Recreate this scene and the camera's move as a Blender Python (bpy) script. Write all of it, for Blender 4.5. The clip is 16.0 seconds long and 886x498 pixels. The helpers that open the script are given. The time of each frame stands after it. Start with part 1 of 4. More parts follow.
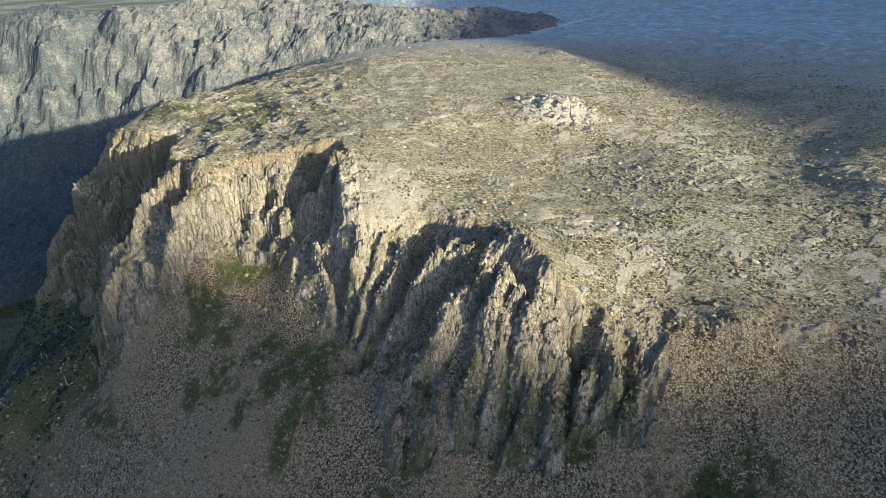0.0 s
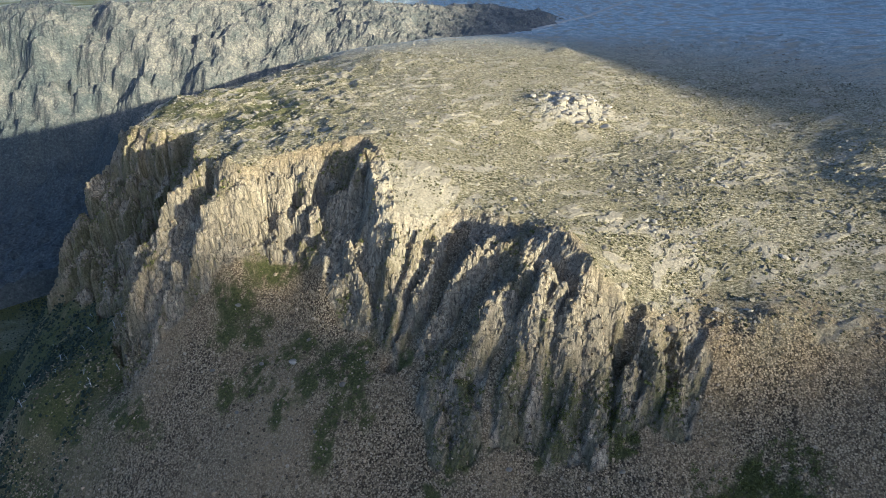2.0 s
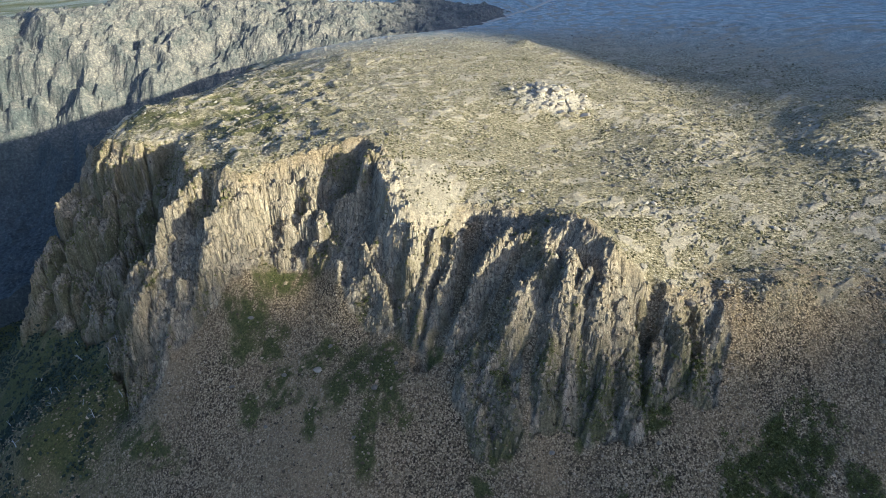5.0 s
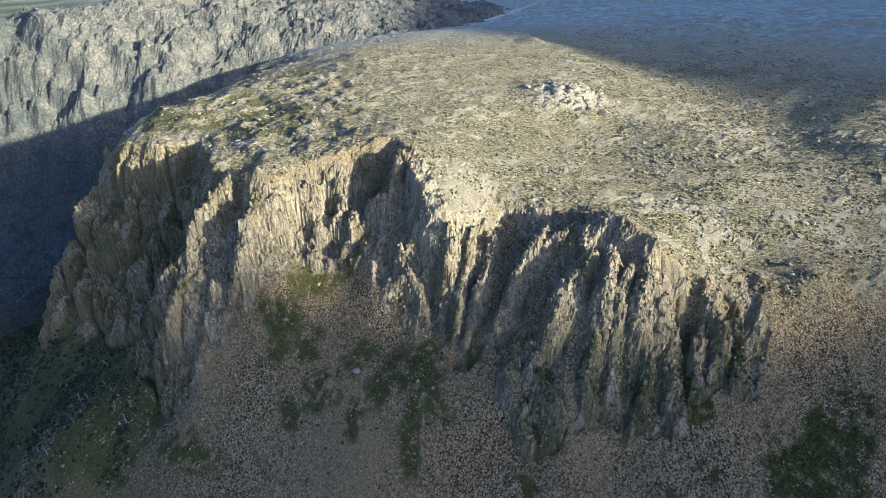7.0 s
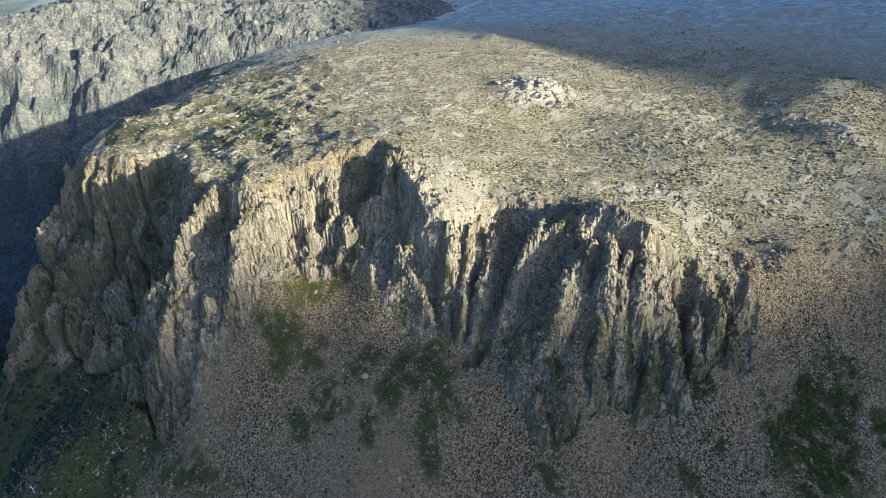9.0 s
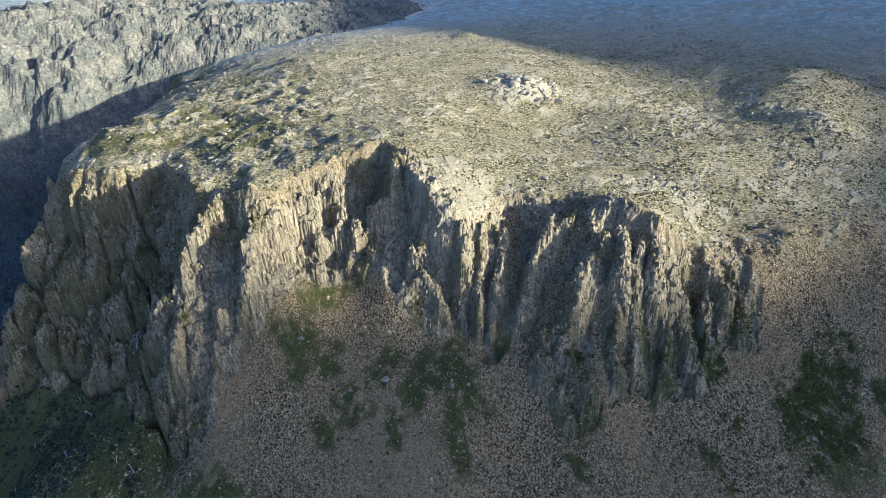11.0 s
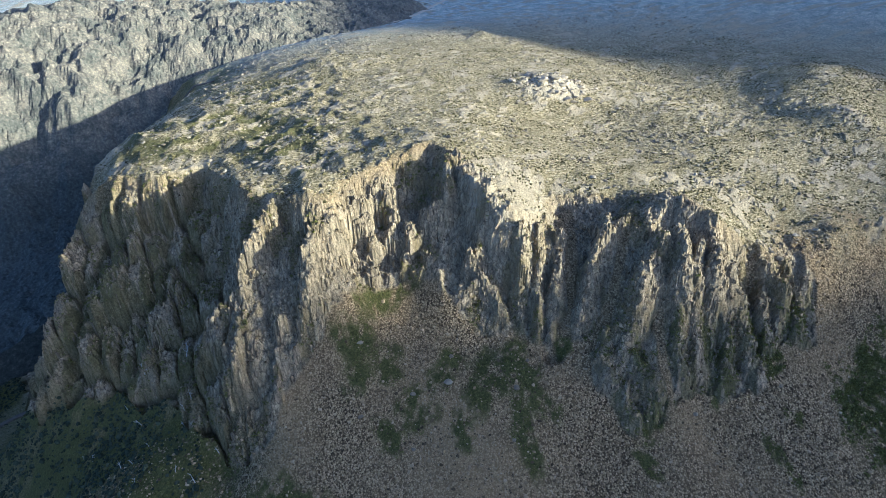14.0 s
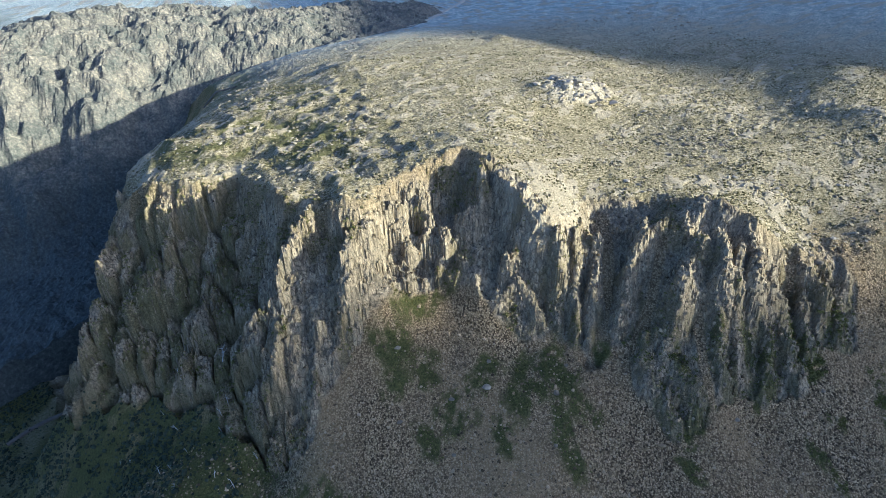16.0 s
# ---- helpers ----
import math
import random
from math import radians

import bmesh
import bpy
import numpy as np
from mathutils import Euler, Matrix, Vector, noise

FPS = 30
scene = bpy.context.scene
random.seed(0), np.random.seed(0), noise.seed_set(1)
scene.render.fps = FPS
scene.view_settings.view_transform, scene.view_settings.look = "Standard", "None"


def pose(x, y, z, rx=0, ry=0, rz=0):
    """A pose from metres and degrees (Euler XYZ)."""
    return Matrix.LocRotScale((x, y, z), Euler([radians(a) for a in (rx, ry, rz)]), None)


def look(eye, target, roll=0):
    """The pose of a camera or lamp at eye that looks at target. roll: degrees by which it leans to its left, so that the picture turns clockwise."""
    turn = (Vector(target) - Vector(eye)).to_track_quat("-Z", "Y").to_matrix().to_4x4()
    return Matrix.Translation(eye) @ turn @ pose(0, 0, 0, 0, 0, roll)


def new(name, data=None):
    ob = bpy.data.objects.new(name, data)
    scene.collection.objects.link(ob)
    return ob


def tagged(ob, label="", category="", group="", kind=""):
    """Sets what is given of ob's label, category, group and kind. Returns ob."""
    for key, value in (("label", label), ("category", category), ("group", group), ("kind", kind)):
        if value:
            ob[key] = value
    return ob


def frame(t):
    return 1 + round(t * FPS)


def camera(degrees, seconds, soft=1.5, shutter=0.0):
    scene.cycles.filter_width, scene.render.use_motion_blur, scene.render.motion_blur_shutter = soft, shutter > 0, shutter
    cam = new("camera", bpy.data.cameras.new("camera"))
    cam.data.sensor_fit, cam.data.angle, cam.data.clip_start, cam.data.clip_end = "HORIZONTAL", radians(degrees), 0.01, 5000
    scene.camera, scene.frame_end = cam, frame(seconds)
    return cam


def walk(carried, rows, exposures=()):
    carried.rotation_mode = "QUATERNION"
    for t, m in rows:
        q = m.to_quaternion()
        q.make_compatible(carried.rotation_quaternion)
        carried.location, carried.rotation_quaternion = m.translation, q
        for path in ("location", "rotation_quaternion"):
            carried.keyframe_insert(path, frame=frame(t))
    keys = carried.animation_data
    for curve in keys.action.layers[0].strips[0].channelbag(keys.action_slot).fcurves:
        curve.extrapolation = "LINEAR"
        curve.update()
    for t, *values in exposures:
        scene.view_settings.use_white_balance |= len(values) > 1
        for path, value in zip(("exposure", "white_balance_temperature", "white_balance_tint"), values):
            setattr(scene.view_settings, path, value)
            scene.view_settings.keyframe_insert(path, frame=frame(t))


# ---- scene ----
cam = camera(78.8, 16.0, soft=0.5)
METRES, EYE, TILT, LEAN, TURN = 200.0, 220.0, -28.0, 0.0, 0.0
ROWS = [
    (0.0, 0.0, 0.0, 0.0, 0.0, 0.0, -0.0),
    (0.5, -0.0339, -0.0005, 0.0013, -1.05, -0.11, 0.52),
    (1.0, -0.0669, -0.0008, 0.002, -1.04, -0.17, 0.3),
    (1.5, -0.1007, -0.0005, 0.0031, -1.37, -0.29, 0.4),
    (2.0, -0.1343, -0.0007, 0.0036, -1.48, -0.34, 0.34),
    (2.5, -0.1672, -0.0018, 0.0038, -2.22, -0.34, 0.81),
    (3.0, -0.2, -0.0027, 0.0041, -2.97, -0.36, 1.38),
    (3.5, -0.2325, -0.0028, 0.0055, -4.24, -0.5, 2.31),
    (6.0, -0.3919, 0.0085, 0.0183, -7.79, -1.17, 5.04),
    (6.5, -0.4225, 0.0128, 0.0227, -7.72, -1.23, 5.02),
    (7.0, -0.4541, 0.0178, 0.0271, -8.24, -1.35, 5.38),
    (7.5, -0.4862, 0.0223, 0.0312, -8.19, -1.36, 5.3),
    (8.0, -0.5184, 0.0261, 0.0357, -9.58, -1.53, 6.22),
    (8.5, -0.5513, 0.0304, 0.0405, -11.56, -1.85, 7.58),
    (9.0, -0.585, 0.0359, 0.0465, -13.58, -2.23, 8.9),
    (11.5, -0.743, 0.0753, 0.08, -17.85, -3.13, 11.71),
    (12.0, -0.7738, 0.0856, 0.0888, -18.26, -3.25, 11.95),
    (12.5, -0.8035, 0.0964, 0.0971, -18.46, -3.32, 12.1),
    (13.0, -0.8321, 0.1062, 0.105, -18.55, -3.36, 12.21),
    (13.5, -0.8616, 0.1168, 0.1135, -18.73, -3.46, 12.33),
    (14.0, -0.8898, 0.1268, 0.122, -18.82, -3.52, 12.45),
    (14.5, -0.9176, 0.1367, 0.1306, -18.85, -3.53, 12.56),
    (15.0, -0.9408, 0.1441, 0.1388, -18.74, -3.48, 12.68),
    (15.5, -0.9566, 0.149, 0.1444, -18.47, -3.33, 12.78),
    (16.0, -0.9643, 0.1516, 0.147, -18.06, -3.1, 12.72),
]
walk(cam, [(t, pose(0, 0, EYE, TILT, LEAN, TURN) @ pose(METRES * x, METRES * y, METRES * z, 90 + pitch, roll, yaw)) for t, x, y, z, yaw, pitch, roll in ROWS],
     [(0.0, 1.16, 4790, 10), (16.0, 1.37, 4620, 9)])

# ---- light ----
SUN_AZ, SUN_EL = -38.0, 14.0   # degrees: from +x towards +y, and above the horizon
sun_way = Vector((math.cos(radians(SUN_AZ)) * math.cos(radians(SUN_EL)), math.sin(radians(SUN_AZ)) * math.cos(radians(SUN_EL)), math.sin(radians(SUN_EL))))
sun = new("sun", bpy.data.lights.new("sun", "SUN"))
sun.data.energy, sun.data.angle, sun.data.color = 6.6, radians(1.1), (1.0, 0.80, 0.46)
sun.matrix_world = look(sun_way * 3000, (0, 0, 0))
world = bpy.data.worlds.new("sky")
scene.world = world
world.use_nodes = True
wn = world.node_tree
sky = wn.nodes.new("ShaderNodeTexSky")
sky.sky_type, sky.sun_disc = "NISHITA", False
sky.sun_elevation, sky.sun_rotation = radians(SUN_EL), radians(90 - SUN_AZ)
sky.altitude, sky.air_density, sky.dust_density, sky.ozone_density = 1400, 0.6, 4.5, 0.25
wn.links.new(sky.outputs[0], wn.nodes["Background"].inputs[0])
wn.nodes["Background"].inputs[1].default_value = 0.14

# ---- materials ----
def material(name):
    m = bpy.data.materials.new(name)
    m.use_nodes = True
    return m, m.node_tree.nodes, m.node_tree.links, m.node_tree.nodes["Principled BSDF"]


def texture(nodes, links, kind, scale, coords, **values):
    t = nodes.new(kind)
    t.inputs["Scale"].default_value = scale
    for k, v in values.items():
        t.inputs[k].default_value = v
    links.new(coords, t.inputs["Vector"])
    return t


def ramp(nodes, links, fac, *stops):
    r = nodes.new("ShaderNodeValToRGB")
    e = r.color_ramp.elements
    while len(e) < len(stops):
        e.new(0.5)
    for el, (pos, col) in zip(e, stops):
        el.position, el.color = pos, (*col, 1) if len(col) == 3 else col
    links.new(fac, r.inputs[0])
    return r.outputs[0]


def grey(v):
    return (v, v, v)


def blend(nodes, links, fac, a, b, mode="MIX"):
    m = nodes.new("ShaderNodeMix")
    m.data_type, m.blend_type = "RGBA", mode
    for sock, v in ((m.inputs[0], fac), (m.inputs[6], a), (m.inputs[7], b)):
        if isinstance(v, (int, float)):
            sock.default_value = v
        elif isinstance(v, tuple):
            sock.default_value = (*v, 1)
        else:
            links.new(v, sock)
    return m.outputs[2]


def stretched(nodes, links, coords, sx, sy, sz):
    m = nodes.new("ShaderNodeMapping")
    m.inputs["Scale"].default_value = (sx, sy, sz)
    links.new(coords, m.inputs["Vector"])
    return m.outputs[0]


def rock_colours(nodes, links, co):
    """Weathered dolerite: grey-buff, streaked down the faces, lichen-stained."""
    tall = stretched(nodes, links, co, 1, 1, 0.16)
    streak = texture(nodes, links, "ShaderNodeTexNoise", 0.55, tall, Detail=7, Roughness=0.65).outputs[0]
    c = ramp(nodes, links, streak, (0.33, (0.06, 0.053, 0.041)), (0.43, (0.235, 0.197, 0.135)), (0.64, (0.43, 0.365, 0.252)))
    stain = texture(nodes, links, "ShaderNodeTexNoise", 0.07, co, Detail=6, Roughness=0.6).outputs[0]
    c = blend(nodes, links, ramp(nodes, links, stain, (0.45, grey(0)), (0.65, grey(0.65))), c, (0.215, 0.188, 0.132))
    lichen = texture(nodes, links, "ShaderNodeTexNoise", 1.3, co, Detail=5, Roughness=0.7).outputs[0]
    c = blend(nodes, links, ramp(nodes, links, lichen, (0.54, grey(0)), (0.64, grey(0.65))), c, (0.065, 0.065, 0.052))
    # joints: thin dark lines between blocks that stand taller than they are wide, in a coarse and a fine set
    bent = blend(nodes, links, 0.06, co, texture(nodes, links, "ShaderNodeTexNoise", 0.25, co, Detail=3).outputs["Color"], "LINEAR_LIGHT")
    for size, width, dark in ((0.34, 0.06, 0.65), (0.85, 0.09, 0.4)):
        joint = texture(nodes, links, "ShaderNodeTexVoronoi", size, stretched(nodes, links, bent, 1, 1, 0.38))
        joint.feature = "DISTANCE_TO_EDGE"
        c = blend(nodes, links, ramp(nodes, links, joint.outputs["Distance"], (0.0, grey(dark)), (width, grey(0))), c, (0.045, 0.04, 0.031))
    # a block here and there is paler or browner than its neighbours
    tone = texture(nodes, links, "ShaderNodeTexVoronoi", 0.34, stretched(nodes, links, bent, 1, 1, 0.38))
    return blend(nodes, links, 1.0, c, ramp(nodes, links, tone.outputs["Color"], (0.1, (0.84, 0.82, 0.80)), (0.5, (1.03, 1.01, 0.98)), (0.9, (1.2, 1.17, 1.1))), "MULTIPLY")


def bump(nodes, links, height, strength, distance):
    b = nodes.new("ShaderNodeBump")
    b.inputs["Strength"].default_value, b.inputs["Distance"].default_value = strength, distance
    links.new(height, b.inputs["Height"])
    return b.outputs[0]


def attribute(nodes, name):
    a = nodes.new("ShaderNodeAttribute")
    a.attribute_name = name
    return a.outputs["Fac"]


def ground_material():
    m, n, l, out = material("mountain_ground")
    co = n.new("ShaderNodeTexCoord").outputs["Object"]
    rock = rock_colours(n, l, co)
    rock = blend(n, l, attribute(n, "pale"), rock, blend(n, l, 0.55, rock, (0.50, 0.44, 0.315)))
    # scree: loose blocks, each of its own shade
    v1 = texture(n, l, "ShaderNodeTexVoronoi", 1.3, co)
    shade = ramp(n, l, v1.outputs["Color"], (0.2, (0.078, 0.057, 0.03)), (0.5, (0.305, 0.228, 0.122)), (0.8, (0.49, 0.378, 0.222)))
    gaps = ramp(n, l, v1.outputs["Distance"], (0.35, grey(1)), (0.75, grey(0.35)))
    scree = blend(n, l, 1.0, shade, gaps, "MULTIPLY")
    rust = texture(n, l, "ShaderNodeTexNoise", 0.022, stretched(n, l, co, 1, 0.4, 0.4), Detail=5).outputs[0]
    scree = blend(n, l, ramp(n, l, rust, (0.42, grey(0)), (0.66, grey(0.6))), scree, (0.325, 0.232, 0.12))
    # heath of the plateau: tawny tussock, low bushes, bare gravel
    h1 = texture(n, l, "ShaderNodeTexNoise", 0.6, stretched(n, l, co, 0.6, 1.35, 1), Detail=9, Roughness=0.86).outputs[0]
    heath = ramp(n, l, h1, (0.40, (0.036, 0.034, 0.016)), (0.475, (0.175, 0.148, 0.08)), (0.53, (0.36, 0.305, 0.182)), (0.60, (0.58, 0.505, 0.355)))
    # low bushes stand in it as dark dots
    dots = texture(n, l, "ShaderNodeTexVoronoi", 0.62, co)
    spot = blend(n, l, 1.0, ramp(n, l, dots.outputs["Distance"], (0.30, grey(1)), (0.5, grey(0))), ramp(n, l, dots.outputs["Color"], (0.45, grey(0)), (0.6, grey(0.55))), "MULTIPLY")
    heath = blend(n, l, spot, heath, (0.062, 0.056, 0.026))
    h2 = texture(n, l, "ShaderNodeTexNoise", 0.03, co, Detail=6, Roughness=0.6).outputs[0]
    heath = blend(n, l, ramp(n, l, h2, (0.42, grey(0)), (0.62, grey(0.35))), heath, (0.14, 0.12, 0.062))
    # further off, scrub and pale rocks, blued and lightened to stand in for haze
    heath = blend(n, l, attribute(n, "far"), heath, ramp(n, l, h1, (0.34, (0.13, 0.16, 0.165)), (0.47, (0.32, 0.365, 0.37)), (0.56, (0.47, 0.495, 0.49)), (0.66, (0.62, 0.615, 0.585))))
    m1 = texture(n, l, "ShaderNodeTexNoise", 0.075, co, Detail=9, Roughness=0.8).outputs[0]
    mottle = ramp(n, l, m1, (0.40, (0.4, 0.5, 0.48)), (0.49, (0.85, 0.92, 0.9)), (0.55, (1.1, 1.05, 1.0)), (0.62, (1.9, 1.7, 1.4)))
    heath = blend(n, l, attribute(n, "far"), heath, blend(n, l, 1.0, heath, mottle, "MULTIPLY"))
    # green scrub
    g1 = texture(n, l, "ShaderNodeTexNoise", 0.8, co, Detail=7, Roughness=0.7).outputs[0]
    green = ramp(n, l, g1, (0.3, (0.034, 0.037, 0.012)), (0.52, (0.088, 0.089, 0.028)), (0.75, (0.16, 0.15, 0.052)))
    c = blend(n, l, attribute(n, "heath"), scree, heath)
    c = blend(n, l, attribute(n, "scrub_and_shade"), c, green)
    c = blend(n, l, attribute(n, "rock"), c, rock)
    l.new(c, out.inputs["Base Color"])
    out.inputs["Roughness"].default_value = 0.92
    out.inputs["Specular IOR Level"].default_value = 0.15
    fine = texture(n, l, "ShaderNodeTexNoise", 0.9, co, Detail=8, Roughness=0.75).outputs[0]
    # joints and ledges of the bare rock
    block = texture(n, l, "ShaderNodeTexVoronoi", 0.5, stretched(n, l, co, 1, 1, 0.45))
    relief = blend(n, l, ramp(n, l, attribute(n, "rock"), (0, grey(0)), (1, grey(0.35))), fine, block.outputs["Color"])
    l.new(bump(n, l, relief, 1.0, 1.8), out.inputs["Normal"])
    return m


def loose_material(name, stops, random_by, rough=0.9, grain=2.0, amount=0.5):
    """A material whose pieces differ: by island in a joined mesh, by object where each is its own."""
    m, n, l, out = material(name)
    co = n.new("ShaderNodeTexCoord").outputs["Object"]
    if random_by == "island":
        pick = n.new("ShaderNodeNewGeometry").outputs["Random Per Island"]
    else:
        pick = n.new("ShaderNodeObjectInfo").outputs["Random"]
    c = ramp(n, l, pick, *stops)
    g = texture(n, l, "ShaderNodeTexNoise", grain, co, Detail=5, Roughness=0.7).outputs[0]
    c = blend(n, l, amount, c, ramp(n, l, g, (0.3, grey(0.25)), (0.7, grey(1.0))), "MULTIPLY")
    l.new(c, out.inputs["Base Color"])
    out.inputs["Roughness"].default_value = rough
    out.inputs["Specular IOR Level"].default_value = 0.15
    l.new(bump(n, l, g, 0.6, 0.3), out.inputs["Normal"])
    return m


def column_material():
    m, n, l, out = material("column_rock")
    co = n.new("ShaderNodeTexCoord").outputs["Object"]
    c = rock_colours(n, l, co)
    pick = n.new("ShaderNodeObjectInfo").outputs["Random"]
    c = blend(n, l, 1.0, c, ramp(n, l, pick, (0, (0.75, 0.75, 0.76)), (1, (1.1, 1.08, 1.0))), "MULTIPLY")
    l.new(c, out.inputs["Base Color"])
    out.inputs["Roughness"].default_value = 0.9
    out.inputs["Specular IOR Level"].default_value = 0.15
    g = texture(n, l, "ShaderNodeTexNoise", 1.6, stretched(n, l, co, 1, 1, 0.3), Detail=6, Roughness=0.7).outputs[0]
    l.new(bump(n, l, g, 0.8, 0.6), out.inputs["Normal"])
    return m


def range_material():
    """Grey rock of the far range; the dark scrub between stands partly for shade."""
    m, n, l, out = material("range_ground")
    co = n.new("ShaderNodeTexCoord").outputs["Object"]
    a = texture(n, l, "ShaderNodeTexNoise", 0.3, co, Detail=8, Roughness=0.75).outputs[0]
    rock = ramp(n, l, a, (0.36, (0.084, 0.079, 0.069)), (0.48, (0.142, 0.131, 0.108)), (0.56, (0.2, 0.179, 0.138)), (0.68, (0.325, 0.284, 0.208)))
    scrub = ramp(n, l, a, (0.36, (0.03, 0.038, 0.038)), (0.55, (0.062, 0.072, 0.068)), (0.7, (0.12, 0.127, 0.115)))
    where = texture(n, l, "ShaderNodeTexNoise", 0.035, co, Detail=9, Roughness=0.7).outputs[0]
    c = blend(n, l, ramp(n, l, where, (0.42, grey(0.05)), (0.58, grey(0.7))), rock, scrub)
    c = blend(n, l, attribute(n, "scrub_and_shade"), c, scrub)
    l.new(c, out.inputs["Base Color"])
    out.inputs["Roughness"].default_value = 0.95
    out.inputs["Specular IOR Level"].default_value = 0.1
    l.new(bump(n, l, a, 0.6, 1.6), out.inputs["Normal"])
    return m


GROUND = ground_material()
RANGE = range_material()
COLUMN = column_material()
SCREE_STONE = loose_material("scree_stone", [(0.0, (0.063, 0.047, 0.026)), (0.45, (0.278, 0.208, 0.117)), (0.85, (0.378, 0.29, 0.172)), (1.0, (0.45, 0.358, 0.23))], "island")
PALE_STONE = loose_material("pale_stone", [(0.0, (0.16, 0.135, 0.09)), (0.6, (0.29, 0.25, 0.175)), (1.0, (0.41, 0.36, 0.265))], "island")
BOULDER = loose_material("boulder_rock", [(0.0, (0.19, 0.16, 0.115)), (0.5, (0.26, 0.222, 0.162)), (1.0, (0.34, 0.30, 0.225))], "object", grain=0.9, amount=0.6)
HEATH_BUSH = loose_material("heath_bush", [(0.0, (0.065, 0.06, 0.026)), (0.5, (0.13, 0.117, 0.054)), (0.8, (0.22, 0.19, 0.10)), (1.0, (0.33, 0.28, 0.165))], "island", amount=0.6)
GREEN_BUSH = loose_material("green_bush", [(0.0, (0.075, 0.08, 0.02)), (0.6, (0.165, 0.165, 0.045)), (1.0, (0.28, 0.265, 0.09))], "island", amount=0.5)
SLAB = loose_material("slab_rock", [(0.0, (0.29, 0.25, 0.18)), (1.0, (0.46, 0.40, 0.30))], "object", grain=0.5, amount=0.5)
# dark leaf colour that also stands in for the gorge's shade
VALLEY_BUSH_SHADE = loose_material("valley_bush_shade", [(0.0, (0.02, 0.028, 0.018)), (0.6, (0.045, 0.058, 0.036)), (1.0, (0.085, 0.095, 0.06))], "island", amount=0.5)
DEAD_WOOD = loose_material("dead_wood", [(0.0, (0.42, 0.40, 0.36)), (1.0, (0.58, 0.56, 0.52))], "object")
DIRT = loose_material("dirt_track", [(0.0, (0.14, 0.12, 0.095)), (1.0, (0.14, 0.12, 0.095))], "object", grain=0.3, amount=0.4)
GRAVEL = loose_material("gravel_track", [(0.0, (0.42, 0.38, 0.31)), (1.0, (0.42, 0.38, 0.31))], "object", grain=0.2, amount=0.3)

# ---- the lie of the land ----
def hashed(ix, iy, seed):
    """A number from 0 to 1 for each cell of a lattice."""
    n = (ix.astype(np.int64) * 374761393 + iy.astype(np.int64) * 668265263 + seed * 1442695041) & 0xFFFFFFFF
    n = ((n ^ (n >> 13)) * 1274126177) & 0xFFFFFFFF
    n = ((n ^ (n >> 16)) * 2246822519) & 0xFFFFFFFF
    return ((n ^ (n >> 15)) & 0xFFFFFF) / 16777215.0


def smooth_noise(x, y, size, seed):
    u, v = x / size, y / size
    i, j = np.floor(u), np.floor(v)
    f, g = u - i, v - j
    f, g = f * f * (3 - 2 * f), g * g * (3 - 2 * g)
    a, b = hashed(i, j, seed), hashed(i + 1, j, seed)
    c, d = hashed(i, j + 1, seed), hashed(i + 1, j + 1, seed)
    return ((a + (b - a) * f) * (1 - g) + (c + (d - c) * f) * g) * 2 - 1


def fbm(x, y, size, seed, octaves=4):
    out, amp = 0, 1.0
    for k in range(octaves):
        out = out + amp * smooth_noise(x * 0.83 - y * 0.55 + 31.7 * k, x * 0.55 + y * 0.83, size, seed + k)
        size, amp = size * 0.48, amp * 0.5
    return out


def cell(x, y, size, seed):
    """The centre of the crooked cell that each point lies in, a random number for the cell, and how near the point is to its edge."""
    u, v = x / size, y / size
    i, j = np.floor(u), np.floor(v)
    best, second = np.full(x.shape, 9.0), np.full(x.shape, 9.0)
    cx, cy, rnd = np.zeros(x.shape), np.zeros(x.shape), np.zeros(x.shape)
    for di in (-1, 0, 1):
        for dj in (-1, 0, 1):
            a, b = i + di, j + dj
            px, py = a + 0.1 + 0.8 * hashed(a, b, seed), b + 0.1 + 0.8 * hashed(a, b, seed + 7)
            d = np.hypot(u - px, v - py)
            near = d < best
            second = np.where(near, best, np.minimum(second, d))
            best = np.where(near, d, best)
            cx, cy, rnd = np.where(near, px, cx), np.where(near, py, cy), np.where(near, hashed(a, b, seed + 13), rnd)
    return cx * size, cy * size, rnd, (second - best) * size


def step(a, b, v):
    t = np.clip((v - a) / (b - a), 0, 1)
    return t * t * (3 - 2 * t)


def cubic(c, x, y):
    return (c[0] + c[1] * x + c[2] * y + c[3] * x * x + c[4] * x * y + c[5] * y * y
            + c[6] * x ** 3 + c[7] * x * x * y + c[8] * x * y * y + c[9] * y ** 3)


PLATEAU = [118.931, -22.033, 21.566, -43.343, 36.452, -28.886, 46.99, -21.091, 11.887, 5.592]
TALUS = [37.204, 46.96, 122.336, -23.521, 15.693, 0.975, 14.853, 1.137, -6.36, 9.431]
# swells and hollows: place, height, reach
SWELLS = [(-10, 280, -8, 20), (37, 236, 4, 14), (104, 206, -12.5, 40), (87, 403, -11.7, 70), (-343, 606, -12, 90), (-64, 338, 9.7, 40), (257, 324, 8.8, 60), (418, 815, 8.8, 180), (-245, 803, 9.4, 90), (271, 598, -8.7, 90), (394, 395, 8, 90), (350, 375, 16, 55), (242, 372, -7, 35), (287, 306, 13, 30), (51, 216, 5.4, 40), (174, 1037, -7.2, 160), (341, 602, 5.7, 90), (-228, 462, 8, 45), (-46, 605, 6, 50), (-201, 750, -7, 60), (0, 1022, -12, 120), (-345, 755, 24, 60), (-205, 515, 4, 40)]
